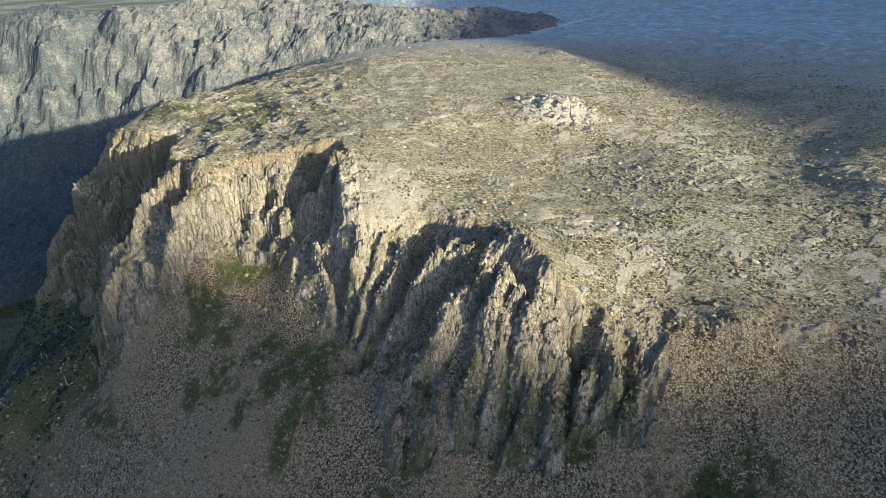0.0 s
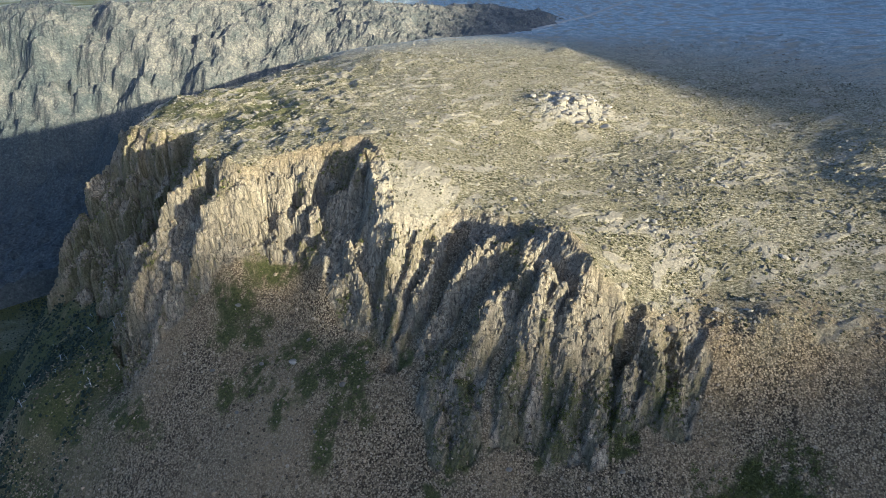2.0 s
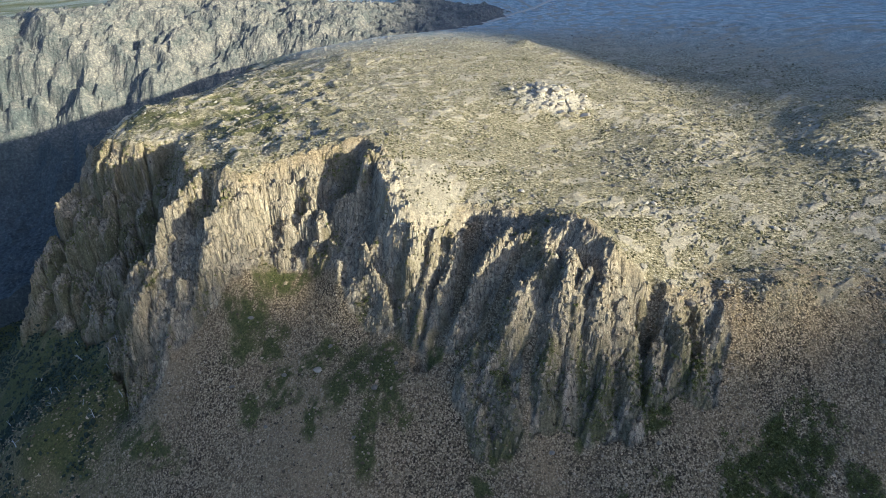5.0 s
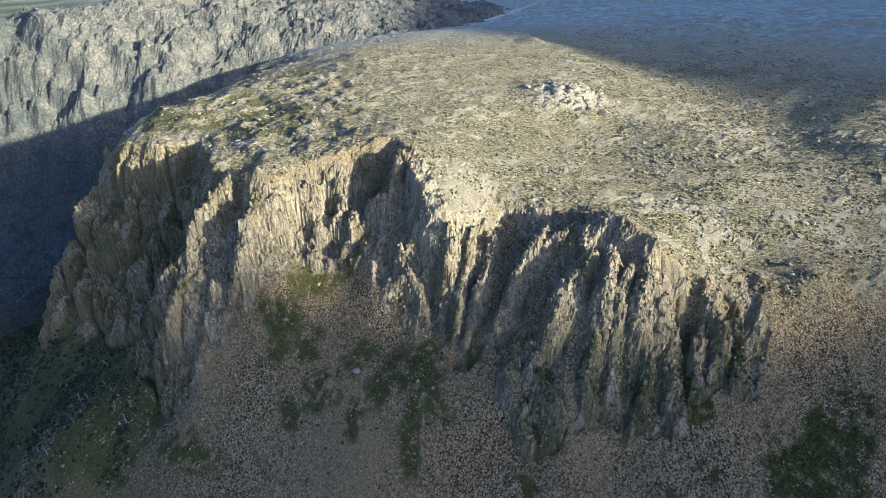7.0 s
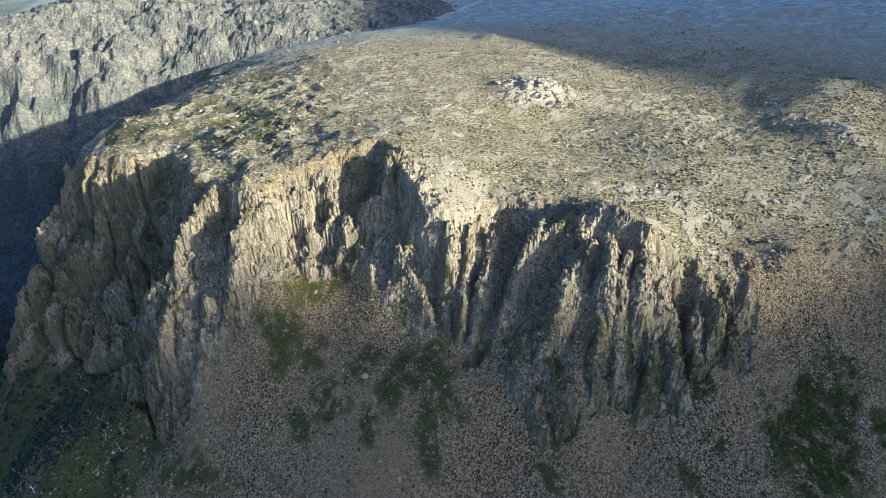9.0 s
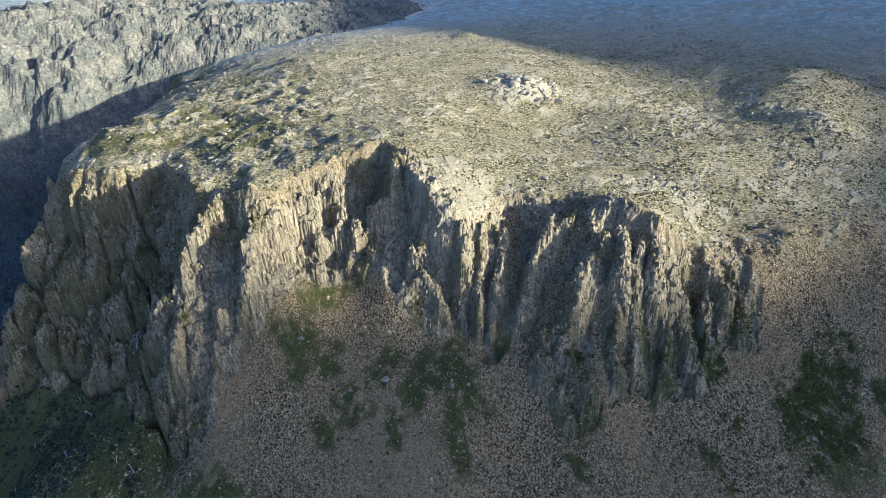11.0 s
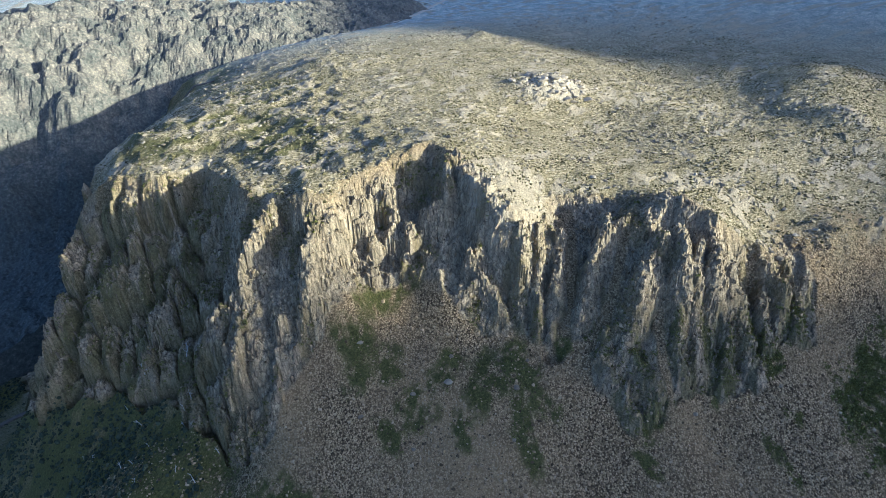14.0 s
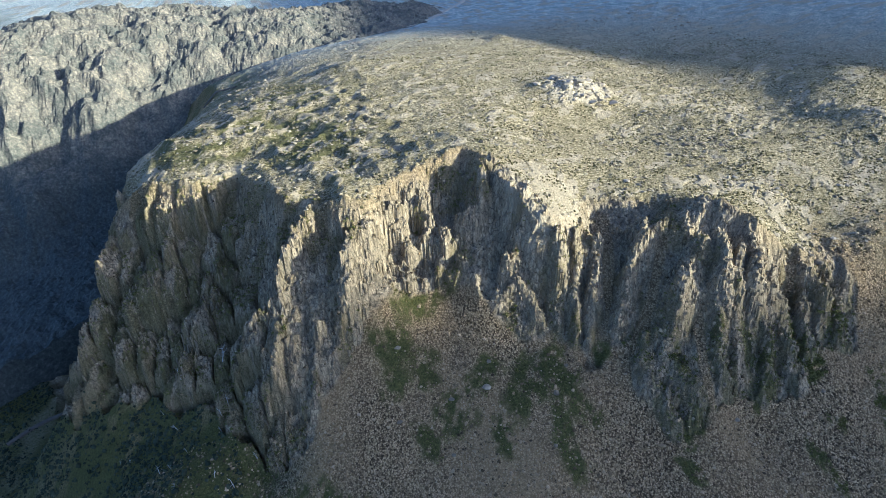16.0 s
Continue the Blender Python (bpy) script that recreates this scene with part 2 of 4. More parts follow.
FANS = [(-265, 334, -11.3, 45), (-83, 256, -6.0, 25), (-371, 406, -6.1, 25), (-265, 269, -5.5, 45), (-52, 238, -4.0, 25), (7, 181, 2.8, 25), (106, 159, -7.0, 25), (117, 183, 6.7, 25)]
# the plateau's rim in plan, from the back on one side round the front to the other, and how steeply it falls outside
RIM = [(-270, 960, 0.7), (-215, 800, 0.7), (-210, 700, 0.8), (-232, 630, 1.1), (-272, 555, 1.6), (-284, 490, 2.0), (-286, 437, 2.2), (-246, 410, 2.6), (-232, 399, 3.0), (-205, 402, 2.6), (-186, 350, 2.2),
       (-172, 324, 1.9), (-150, 309, 3.2), (-136, 307, 3.2), (-125, 322, 1.8), (-98, 330, 1.6), (-70, 336, 1.5), (-60, 312, 1.7), (-58, 278, 2.0), (-46, 267, 2.0), (-30, 264, 1.6),
       (-19, 271, 1.2), (-10, 281, 0.72), (10, 276, 0.72), (34, 260, 0.75), (42, 240, 1.2), (46, 215, 2.6), (60, 210, 3.0), (80, 204, 2.0), (105, 212, 0.85), (140, 203, 0.8),
       (190, 200, 0.75), (280, 170, 0.6), (420, 60, 0.5)]
# heaves and dips of the cliff foot and shoulders, west and east of the amphitheatre: place, height, reach
HEAVES_WEST = [
    (-178, 297, 15.7, 42),
    (-308, 408, 23.5, 26),
    (-290, 275, 18.1, 42),
    (-213, 262, -10.1, 16),
    (-169, 324, -14.0, 16),
    (-261, 384, 18.8, 26),
    (-130, 231, -6.6, 42),
    (-282, 447, -12.1, 16),
    (-251, 351, 17.3, 16),
    (-157, 292, 10.6, 16),
    (-217, 306, 17.1, 16),
    (-265, 333, -6.2, 42),
    (-113, 292, -3.6, 16),
]
HEAVES_NORTH = [
    (-323, 379, -8.0, 16),
    (-200, 288, 17.1, 16),
    (-203, 424, -5.2, 42),
    (-275, 257, 10.9, 26),
    (-284, 361, -8.9, 16),
    (-110, 173, 3.7, 42),
    (-240, 302, -7.2, 16),
    (-221, 273, -8.6, 16),
    (-145, 290, 12.9, 16),
    (-134, 312, -5.6, 16),
    (-178, 297, 10.4, 16),
    (-113, 270, -7.5, 26),
    (-248, 488, 4.9, 26),
]
HEAVES_EAST = [
    (20, 225, 25.1, 26), (13, 167, -10.7, 26), (38, 204, 15.5, 16), (-74, 292, 5.9, 26), (101, 197, 10.3, 16), (-41, 177, -7.6, 26),
    (76, 337, -5.2, 70), (-30, 264, -5.8, 16), (53, 158, -5.1, 42), (235, 458, -6.6, 70), (138, 688, 7.1, 16), (139, 207, 4.7, 16),
    (-81, 270, 8.0, 16), (-79, 241, -5.7, 16), (127, 160, -5.0, 26), (-3, 243, 7.2, 16), (-2, 190, 10.7, 16), (-48, 234, -4.4, 16),
    (22, 267, -5.8, 16), (-14, 180, -6.8, 16),
]
# crests of the ribs and buttresses that stand out from the cliff: the fall to the sides, half the width of the crest, places along it
RIBS_FAR_LEFT = [
    (4.0, 1.5, [(-282, 447, 90), (-285, 438, 86), (-295, 430, 72), (-300, 412, 56), (-308, 408, 41), (-322, 403, 27), (-328, 396, 4), (-338, 377, -27)]),
    (4.0, 1.5, [(-308, 408, 41), (-317, 391, 19), (-323, 379, -15)]),
    (4.0, 1.5, [(-240, 406, 99), (-252, 399, 80), (-255, 391, 71), (-261, 384, 65), (-277, 381, 47), (-289, 381, 30), (-300, 375, 14), (-294, 359, -5)]),
]
RIBS_OUTER_LEFT = [
    (4.0, 1.5, [(-261, 384, 65), (-263, 372, 55), (-278, 377, 38), (-285, 374, 16), (-284, 361, 4)]),
    (4.0, 1.5, [(-229, 397, 100), (-223, 391, 83), (-226, 373, 74), (-236, 355, 62), (-238, 352, 50), (-257, 341, 27), (-264, 340, 5), (-265, 333, -7)]),
]
RIBS_LEFT = [
    (4.0, 1.5, [(-160, 330, 110), (-169, 324, 108), (-176, 320, 100), (-185, 312, 95), (-191, 310, 84), (-193, 303, 77), (-195, 299, 65), (-200, 288, 58), (-203, 281, 46), (-207, 273, 35), (-207, 265, 7), (-213, 262, -10)]),
    (4.3, 1.2, [(-193, 305, 76), (-203, 304, 68), (-217, 306, 54), (-225, 303, 38), (-232, 301, 22), (-240, 302, -3)]),
]
RIBS_INNER_LEFT = [
    (4.3, 1.2, [(-203, 290, 56), (-215, 289, 39), (-214, 274, 10), (-221, 273, -7)]),
    (4.4, 1.5, [(-178, 282, 65), (-181, 279, 53), (-187, 265, 32), (-196, 260, 13)]),
    (4.0, 2.0, [(-134, 312, 100), (-144, 303, 101), (-149, 301, 101), (-157, 292, 93), (-160, 284, 81), (-165, 280, 66), (-170, 274, 49), (-181, 271, 38)]),
]
RIBS_MIDDLE = [
    (3.4, 1.0, [(-121, 318, 109), (-116, 315, 100), (-118, 307, 88), (-120, 302, 78), (-124, 292, 62)]),
    (3.4, 1.0, [(-104, 322, 106), (-101, 314, 100), (-103, 306, 90), (-109, 300, 77), (-113, 292, 62)]),
    (3.7, 0.8, [(-97, 308, 93), (-96, 301, 91), (-99, 297, 82), (-103, 292, 67)]),
    (3.1, 1.2, [(-66, 317, 121), (-69, 304, 112), (-74, 300, 102), (-85, 301, 98), (-85, 293, 82), (-90, 280, 61)]),
    (4.0, 0.6, [(-71, 271, 84), (-69, 265, 70), (-79, 264, 58)]),
]
RIBS_BOWL = [
    (3.4, 0.8, [(-69, 265, 70), (-63, 258, 61), (-62, 249, 54), (-70, 250, 44)]),
    (3.2, 5.0, [(-60, 316, 119), (-56, 305, 115), (-53, 288, 111), (-50, 274, 102)]),
    (3.7, 1.2, [(-45, 263, 95), (-43, 261, 91), (-48, 254, 80), (-52, 253, 67), (-52, 249, 56), (-53, 242, 46)]),
    (3.7, 1.2, [(-30, 264, 90), (-37, 254, 78), (-43, 247, 65), (-45, 240, 55), (-48, 234, 45)]),
    (3.4, 1.5, [(-22, 258, 88), (-25, 252, 77), (-33, 241, 67), (-38, 237, 54), (-42, 230, 44)]),
]
RIBS_RIGHT = [
    (2.8, 1.2, [(8, 256, 92), (-3, 243, 91), (-12, 239, 79), (-23, 230, 61), (-29, 225, 49)]),
    (2.6, 2.0, [(20, 225, 95), (12, 220, 84), (2, 217, 76), (-2, 211, 66), (-6, 209, 57), (-18, 214, 50), (-26, 203, 40), (-23, 192, 29), (-22, 181, 19)]),
    (2.6, 2.0, [(-6, 209, 57), (-16, 203, 44), (-6, 188, 36), (-14, 180, 17)]),
    (3.1, 1.5, [(30, 224, 96), (24, 210, 87), (18, 210, 77), (16, 203, 62), (8.5, 190, 45), (8, 186, 41), (11, 182, 28)]),
]
RIBS_FAR_RIGHT = [
    (3.4, 1.0, [(36, 214, 89), (27, 205, 78), (25, 200, 65), (23, 196, 50), (18, 186, 34)]),
    (3.4, 1.2, [(42, 208, 86), (38, 204, 84), (37, 200, 66), (40, 191, 52), (36, 180, 36), (30, 176, 27)]),
    (3.1, 3.5, [(46, 212, 86), (50, 204, 75), (54, 197, 58), (52, 186, 42), (50, 175, 28)]),
    (3.7, 1.5, [(74, 207, 71), (76, 201, 70), (78, 189, 61), (74, 185, 46), (64, 180, 36)]),
    (3.4, 1.2, [(70, 196, 58), (64, 188, 49), (61, 180, 34)]),
    (3.1, 2.0, [(92, 203, 67), (90, 192, 53), (84, 181, 43), (88, 177, 34)]),
]
# gullies: half width of the floor, steepness of its sides, and its line with heights
GULLIES_LEFT = [
    (2.6, 2.0, [(-272, 424, 80), (-283, 400, 42), (-299, 391, 14), (-311, 380, -12), (-316, 368, -30)]),
    (2.6, 2.0, [(-243, 389, 62), (-249, 367, 32), (-267, 355, 6), (-276, 344, -14)]),
    (1.5, 2.2, [(-268, 392, 50), (-276, 368, 22), (-290, 366, -2)]),
    (3.0, 1.8, [(-218, 378, 62), (-222, 366, 56), (-228, 345, 38), (-238, 322, 12), (-252, 312, -8)]),
    (2.0, 2.2, [(-164, 317, 90), (-172, 312, 80), (-178, 299, 68), (-186, 287, 50), (-191, 274, 37), (-200, 259, 8)]),
]
GULLIES_MIDDLE = [
    (3.0, 1.8, [(-67, 296, 92), (-66, 288, 82), (-71, 279, 70), (-84, 270, 56)]),
    (1.2, 2.4, [(-61, 268, 74), (-58, 258, 62), (-56, 248, 50), (-52, 238, 42)]),
    (1.2, 2.6, [(-38, 260, 84), (-41, 253, 72), (-47, 246, 59), (-49, 238, 46)]),
    (1.2, 2.6, [(-27, 258, 82), (-31, 250, 70), (-39, 241, 57), (-44, 232, 44)]),
    (4.0, 1.3, [(-8, 274, 84), (-18, 253, 74), (-26, 238, 60), (-35, 227, 44), (-46, 221, 28)]),
]
GULLIES_RIGHT = [
    (2.0, 1.5, [(8, 240, 82), (0, 231, 72), (-8, 224, 62), (-18, 219, 51), (-28, 214, 41)]),
    (1.8, 1.8, [(16, 217, 74), (8, 212, 64), (5, 203, 50), (0, 191, 38), (-3, 178, 25)]),
    (1.2, 2.4, [(35, 207, 78), (32, 202, 68), (31, 194, 46), (25, 182, 34)]),
    (1.8, 2.2, [(70, 208, 68), (68, 203, 60), (62, 195, 48), (57, 183, 36)]),
    (1.5, 2.0, [(86, 200, 58), (84, 192, 46), (78, 180, 38)]),
]


# where the rock of the cliffs meets the scree, in plan
FOOT = [(-470, 660), (-345, 380), (-323, 373), (-294, 353), (-284, 356), (-266, 328), (-250, 322), (-242, 297), (-222, 268), (-212, 258), (-197, 256), (-186, 261), (-172, 268), (-158, 274), (-140, 282),
        (-126, 289), (-103, 288), (-90, 276), (-84, 260), (-74, 245), (-60, 244), (-50, 232), (-43, 226), (-34, 220), (-29, 218), (-30, 198), (-24, 177), (-10, 175), (2, 180), (11, 179), (29, 173), (50, 172), (64, 177), (78, 177),
        (91, 173), (100, 190), (106, 212), (60, 300)]


def inside_foot(x, y):
    """Metres inside the foot of the cliffs, seen from the scree (outside: minus)."""
    best, sign = np.full(x.shape, 1e9), np.ones(x.shape)
    for (ax, ay), (bx, by) in zip(FOOT, FOOT[1:]):
        ux, uy = bx - ax, by - ay
        t = np.clip(((x - ax) * ux + (y - ay) * uy) / (ux * ux + uy * uy), 0, 1)
        d = np.hypot(x - ax - t * ux, y - ay - t * uy)
        near = d < best - 1e-9
        best = np.where(near, d, best)
        sign = np.where(near, np.where(ux * (y - ay) - uy * (x - ax) > 0, 1.0, -1.0), sign)
    return best * sign


def bumps(rows, x, y):
    return sum(h * np.exp(-((x - a) ** 2 + (y - b) ** 2) / r ** 2) for a, b, h, r in rows)


def from_rim(x, y):
    """Metres outside the rim (inside: minus), and the steepness of the nearest stretch."""
    best, sign, k = np.full(x.shape, 1e9), np.ones(x.shape), np.zeros(x.shape)
    for (ax, ay, ak), (bx, by, bk) in zip(RIM, RIM[1:]):
        ux, uy = bx - ax, by - ay
        t = np.clip(((x - ax) * ux + (y - ay) * uy) / (ux * ux + uy * uy), 0, 1)
        dx, dy = x - ax - t * ux, y - ay - t * uy
        d = np.hypot(dx, dy)
        near = d < best - 1e-9
        side = ux * (y - ay) - uy * (x - ax)
        best = np.where(near, d, best)
        sign = np.where(near, np.where(side < 0, 1.0, -1.0), sign)
        k = np.where(near, ak + t * (bk - ak), k)
    return best * sign, k


def nearest_stretch(line, x, y, reach):
    """For each stretch of a line: which points lie near it, how far from it they are, and its height beside them."""
    for (ax, ay, az), (bx, by, bz) in zip(line, line[1:]):
        near = (x > min(ax, bx) - reach) & (x < max(ax, bx) + reach) & (y > min(ay, by) - reach) & (y < max(ay, by) + reach)
        if not near.any():
            continue
        xs, ys = x[near], y[near]
        ux, uy = bx - ax, by - ay
        t = np.clip(((xs - ax) * ux + (ys - ay) * uy) / (ux * ux + uy * uy), 0, 1)
        yield near, np.hypot(xs - ax - t * ux, ys - ay - t * uy), az + t * (bz - az)


def rib_height(x, y):
    out = np.full(x.shape, -1e9)
    for fall, half, crest in RIBS_FAR_LEFT + RIBS_OUTER_LEFT + RIBS_LEFT + RIBS_INNER_LEFT + RIBS_MIDDLE + RIBS_BOWL + RIBS_RIGHT + RIBS_FAR_RIGHT:
        for near, d, z in nearest_stretch(crest, x, y, 30):
            out[near] = np.maximum(out[near], z - fall * np.maximum(d - half, 0))
    return out


def gully_height(x, y):
    """The floors of the gullies and their sides, and how much of each place is loose floor."""
    out, floor = np.full(x.shape, 1e9), np.zeros(x.shape)
    for half, rise, line in GULLIES_LEFT + GULLIES_MIDDLE + GULLIES_RIGHT:
        for near, d, z in nearest_stretch(line, x, y, 8):
            out[near] = np.where(d < 7, np.minimum(out[near], z + rise * np.maximum(d - half, 0)), out[near])
            # only the broader gullies to the right of the spire are filled with scree
            if half > 1.6 and line[0][0] > -60:
                floor[near] = np.maximum(floor[near], step(half + 2.0, half, d))
    return out, floor


def plateau_height(x, y):
    u, v = (x - 20) / 400, (y - 500) / 400
    r = np.hypot(u, v)
    s = np.where(r > 1.15, (1.15 + 0.25 * np.tanh((r - 1.15) / 0.25)) / np.maximum(r, 1e-6), 1.0)
    h = cubic(PLATEAU, u * s, v * s) + bumps(SWELLS, x, y)
    # the rocky knoll on its back and the bowl behind the right-hand buttresses
    h = h + 11 * np.exp(-(((x - 95) / 38) ** 2 + ((y - 462) / 34) ** 2)) + 5 * np.exp(-(((x + 84) / 30) ** 2 + ((y - 606) / 22) ** 2))
    return np.clip(h, 20, 175)


def talus_height(x, y):
    u, v = np.clip(x + 50, -420, 420) / 200, np.clip(y - 220, -160, 175) / 200
    h = cubic(TALUS, u, v) + bumps(FANS, x, y) - 0.35 * np.maximum(y - 395, 0)
    return np.maximum(h, -150.0 + 40 * step(300, 700, y) + 200 * step(1300, 2600, np.hypot(x, y)))


def bare_height(x, y):
    """The land without its stones and cracks, and how much of it is bare rock."""
    d, k = from_rim(x, y)
    wob = 2.5 * fbm(x, y, 17, 3, 3)
    top, low = plateau_height(x, y), talus_height(x, y)
    # the shoulder is rounded, most of all on the right-hand buttresses
    out, turn = np.maximum(d + wob + 6, 0), 5 + 11 * step(-75, -40, x)
    steep = k * (1 + 0.6 * (step(18, 34, x) + step(-75, -50, x) * step(-22, -34, x)) * step(0.8, 1.3, k))
    wall = top - steep * out * out / (out + turn) * 1.15
    low = np.minimum(low, top + 1)
    h = np.where(d < -16, np.maximum(top, wall), np.maximum(low, wall)) + bumps(HEAVES_WEST, x, y) + bumps(HEAVES_NORTH, x, y) + bumps(HEAVES_EAST, x, y)
    bare = np.zeros(x.shape)
    m = (d > -12) & (x > -440) & (x < 125) & (y > 160) & (y < 650)
    bare[m] = step(-1.5, 1.5, inside_foot(x[m], y[m]) + 1.2 * wob[m]) * step(-7, 3, d[m] + wob[m]) * step(645, 590, y[m])
    wx, wy = 0.9 * fbm(x, y, 9, 5, 2), 0.9 * fbm(x, y, 9, 6, 2)
    gully, floor = gully_height(x + wx, y + wy)
    ribs = rib_height(x + wx, y + wy)
    h = np.minimum(h, gully)
    proud = step(-1.5, 1.0, ribs - h)
    h = np.maximum(h, ribs)
    bare = np.maximum(bare * (1 - 0.9 * floor), proud * step(-16, -6, d))
    return h, bare, d


def ridged(u, v, size, seed):
    """Sharp crests between rounded troughs, from 0 to 1."""
    return 1 - np.minimum(np.abs(fbm(u, v, size, seed, 3)) * 1.6, 1)


def fin_pattern(x, y):
    """Broad and thin fins of rock that run down the fall of the right-hand buttresses."""
    x, y = x + 2 * fbm(x, y, 15, 36, 2), y + 2 * fbm(x, y, 15, 37, 2)
    u, v = x * 0.82 - y * 0.57, (x * 0.57 + y * 0.82) * 0.33
    return ridged(u, v, 15, 24), ridged(u + 3, v, 6.5, 25)


def towers(x, y):
    """The clumps of columns at the far left, as crooked cells drawn out down the fall."""
    px, py = x + 2.5 * fbm(x, y, 16, 27, 3), y + 2.5 * fbm(x, y, 16, 29, 3)
    u, v, rnd, edge = cell(0.94 * px - 0.34 * py, (0.34 * px + 0.94 * py) * 0.7, 13.0, 16)
    return 0.94 * u + 0.34 * v / 0.7, 0.94 * v / 0.7 - 0.34 * u, rnd, edge


def land(x, y):
    h, bare, d = bare_height(x, y)
    # steep faces break up: fins down the fall of the right-hand buttresses, columns on the left, clumped towers at the far left
    left, far_left = step(-95, -140, x), step(-180, -225, x)
    broad, thin = fin_pattern(x, y)
    tall = np.maximum(step(-2, 16, h - talus_height(x, y)), step(-40, -20, x) * step(70, 55, h))
    fins = tall * ((1.6 + 0.8 * step(70, 50, h)) * (broad - 0.62) + (1.5 + 1.2 * step(70, 50, h)) * (thin - 0.6)) + 1.1 * fbm(x, y, 5, 26, 4)
    m = bare > 0.01
    if m.any():
        xm, ym, hm, bm_, lm, fm = x[m], y[m], h[m], bare[m], left[m], far_left[m]
        bx, by, brnd, bedge = cell(xm + 2.5 * fbm(xm, ym, 14, 22, 2), ym + 2.5 * fbm(xm, ym, 14, 28, 2), 7.5, 15)
        hb = bare_height(bx, by)[0] + (brnd - 0.5) * 5
        tx, ty, trnd, tedge = towers(xm, ym)
        ht = bare_height(tx, ty)[0] + 2 + (trnd - 0.5) * 12 - 10 * np.maximum(1 - tedge / 8, 0) ** 1.5
        cx, cy, rnd, edge = cell(xm + 0.8 * fbm(xm, ym, 6, 21, 2), ym, 2.8, 11)
        hc = bare_height(cx, cy)[0] + (rnd - 0.45) * 3.0
        hm = hm + bm_ * ((1 - 0.75 * lm) * fins[m] + (0.1 + 0.5 * lm - 0.15 * fm) * (hc - hm) + (0.2 + 0.4 * step(-140, -128, xm) * step(-84, -96, xm)) * (1 - fm) * (hb - hm) + 0.58 * fm * (ht - hm))
        hm = hm - bm_ * (0.6 * step(0.5, 0.0, edge) + (1 - fm) * 1.0 * step(0.7, 0.0, bedge) + fm * (6 * step(3.0, 0.0, tedge) - 1.3 * fbm(xm, ym, 5, 35, 3)))
        h = h.copy()
        h[m] = hm
    # swells and hummocks
    far = step(700, 1500, np.hypot(x, y - 400))
    h = h + (1 - bare) * (0.3 * fbm(x, y, 7, 31, 3) + step(-5, -60, d) * (0.9 * fbm(x, y, 38, 41, 4) + 0.9 * np.maximum(fbm(x, y, 13, 45, 3) - 0.3, 0)) + far * 14 * fbm(x, y, 420, 51, 5))
    # the buff shoulders are rounded and knobbly
    h = h + step(-14, -4, d) * step(10, 0, d) * 1.2 * fbm(x, y, 5, 33, 3)
    # rocky swells on the lower left of the plateau throw long shadows
    swell = step(-40, -105, x) * step(-4, -26, d) * step(620, 520, y)
    h = h + swell * 4.4 * (0.5 - np.abs(fbm(x * 0.9 + y * 0.3, (y - x * 0.3) * 0.6, 24, 43, 3)))
    # the knoll breaks up into stepped slabs
    heap = np.exp(-(((x - 97) / 32) ** 2 + ((y - 455) / 24) ** 2))
    kx, ky, krnd, kedge = cell(x * 0.7 + y * 0.5, y * 0.9 - x * 0.3, 9, 17)
    h = h + heap * ((krnd - 0.3) * 5 + 2.5 * np.abs(fbm(x, y, 16, 47, 3)) - 1.5 * step(1.0, 0.0, kedge))
    return h, bare, d

# ---- ground ----
def sheet_lines(parts):
    """Grid lines from stretches of (end, spacing); a spacing below zero grows outward by that factor."""
    return np.unique(np.round(np.concatenate(parts), 3))


def growing(start, end, gap, factor):
    out, p, sign = [start], start, 1 if end > start else -1
    while (end - p) * sign > 0:
        p += gap * sign
        gap *= factor
        out.append(p)
    return np.array(out)


def mesh_of(name, verts, faces, material=None, smooth=False):
    """A mesh from numpy arrays; all faces with the same number of corners."""
    me = bpy.data.meshes.new(name)
    n, k = faces.shape
    me.vertices.add(len(verts))
    me.vertices.foreach_set("co", verts.astype(np.float32).ravel())
    me.loops.add(n * k)
    me.loops.foreach_set("vertex_index", faces.astype(np.int32).ravel())
    me.polygons.add(n)
    me.polygons.foreach_set("loop_start", np.arange(0, n * k, k, dtype=np.int32))
    me.polygons.foreach_set("use_smooth", np.full(n, smooth))
    me.update()
    me.validate()
    if material:
        me.materials.append(material)
    return me


def grid_faces(nx, ny):
    i = np.arange(ny - 1)[:, None] * nx + np.arange(nx - 1)[None, :]
    return np.stack([i, i + 1, i + nx + 1, i + nx], -1).reshape(-1, 4)


def floats(me, name, values):
    a = me.attributes.new(name, "FLOAT", "POINT")
    a.data.foreach_set("value", np.clip(values, 0, 1).astype(np.float32).ravel())


# patches of green scrub on the scree: place, half width, half depth, turn
SCRUB_BOWL = [
    (-72, 224, 17, 13, -0.3), (-78, 196, 5, 15, -0.1), (-64, 204, 6, 13, 0.3), (-92, 220, 7, 11, 0.2), (-105, 207, 4, 10, -0.1), (-100, 240, 11, 7, 0.3),
    (-124, 231, 9, 12, 0.4), (-140, 226, 6, 8, 0.3), (-118, 287, 17, 9, 0.5), (-103, 288, 9, 6, 0.3), (-143, 270, 12, 8, 0.6), (-146, 256, 7, 8, 0.4),
    (-128, 256, 7, 10, 0.2), (-50, 246, 9, 6, 0.3), (116, 152, 21, 12, 0.2), (98, 140, 17, 15, 0.0), (100, 122, 20, 12, 0.1),
]
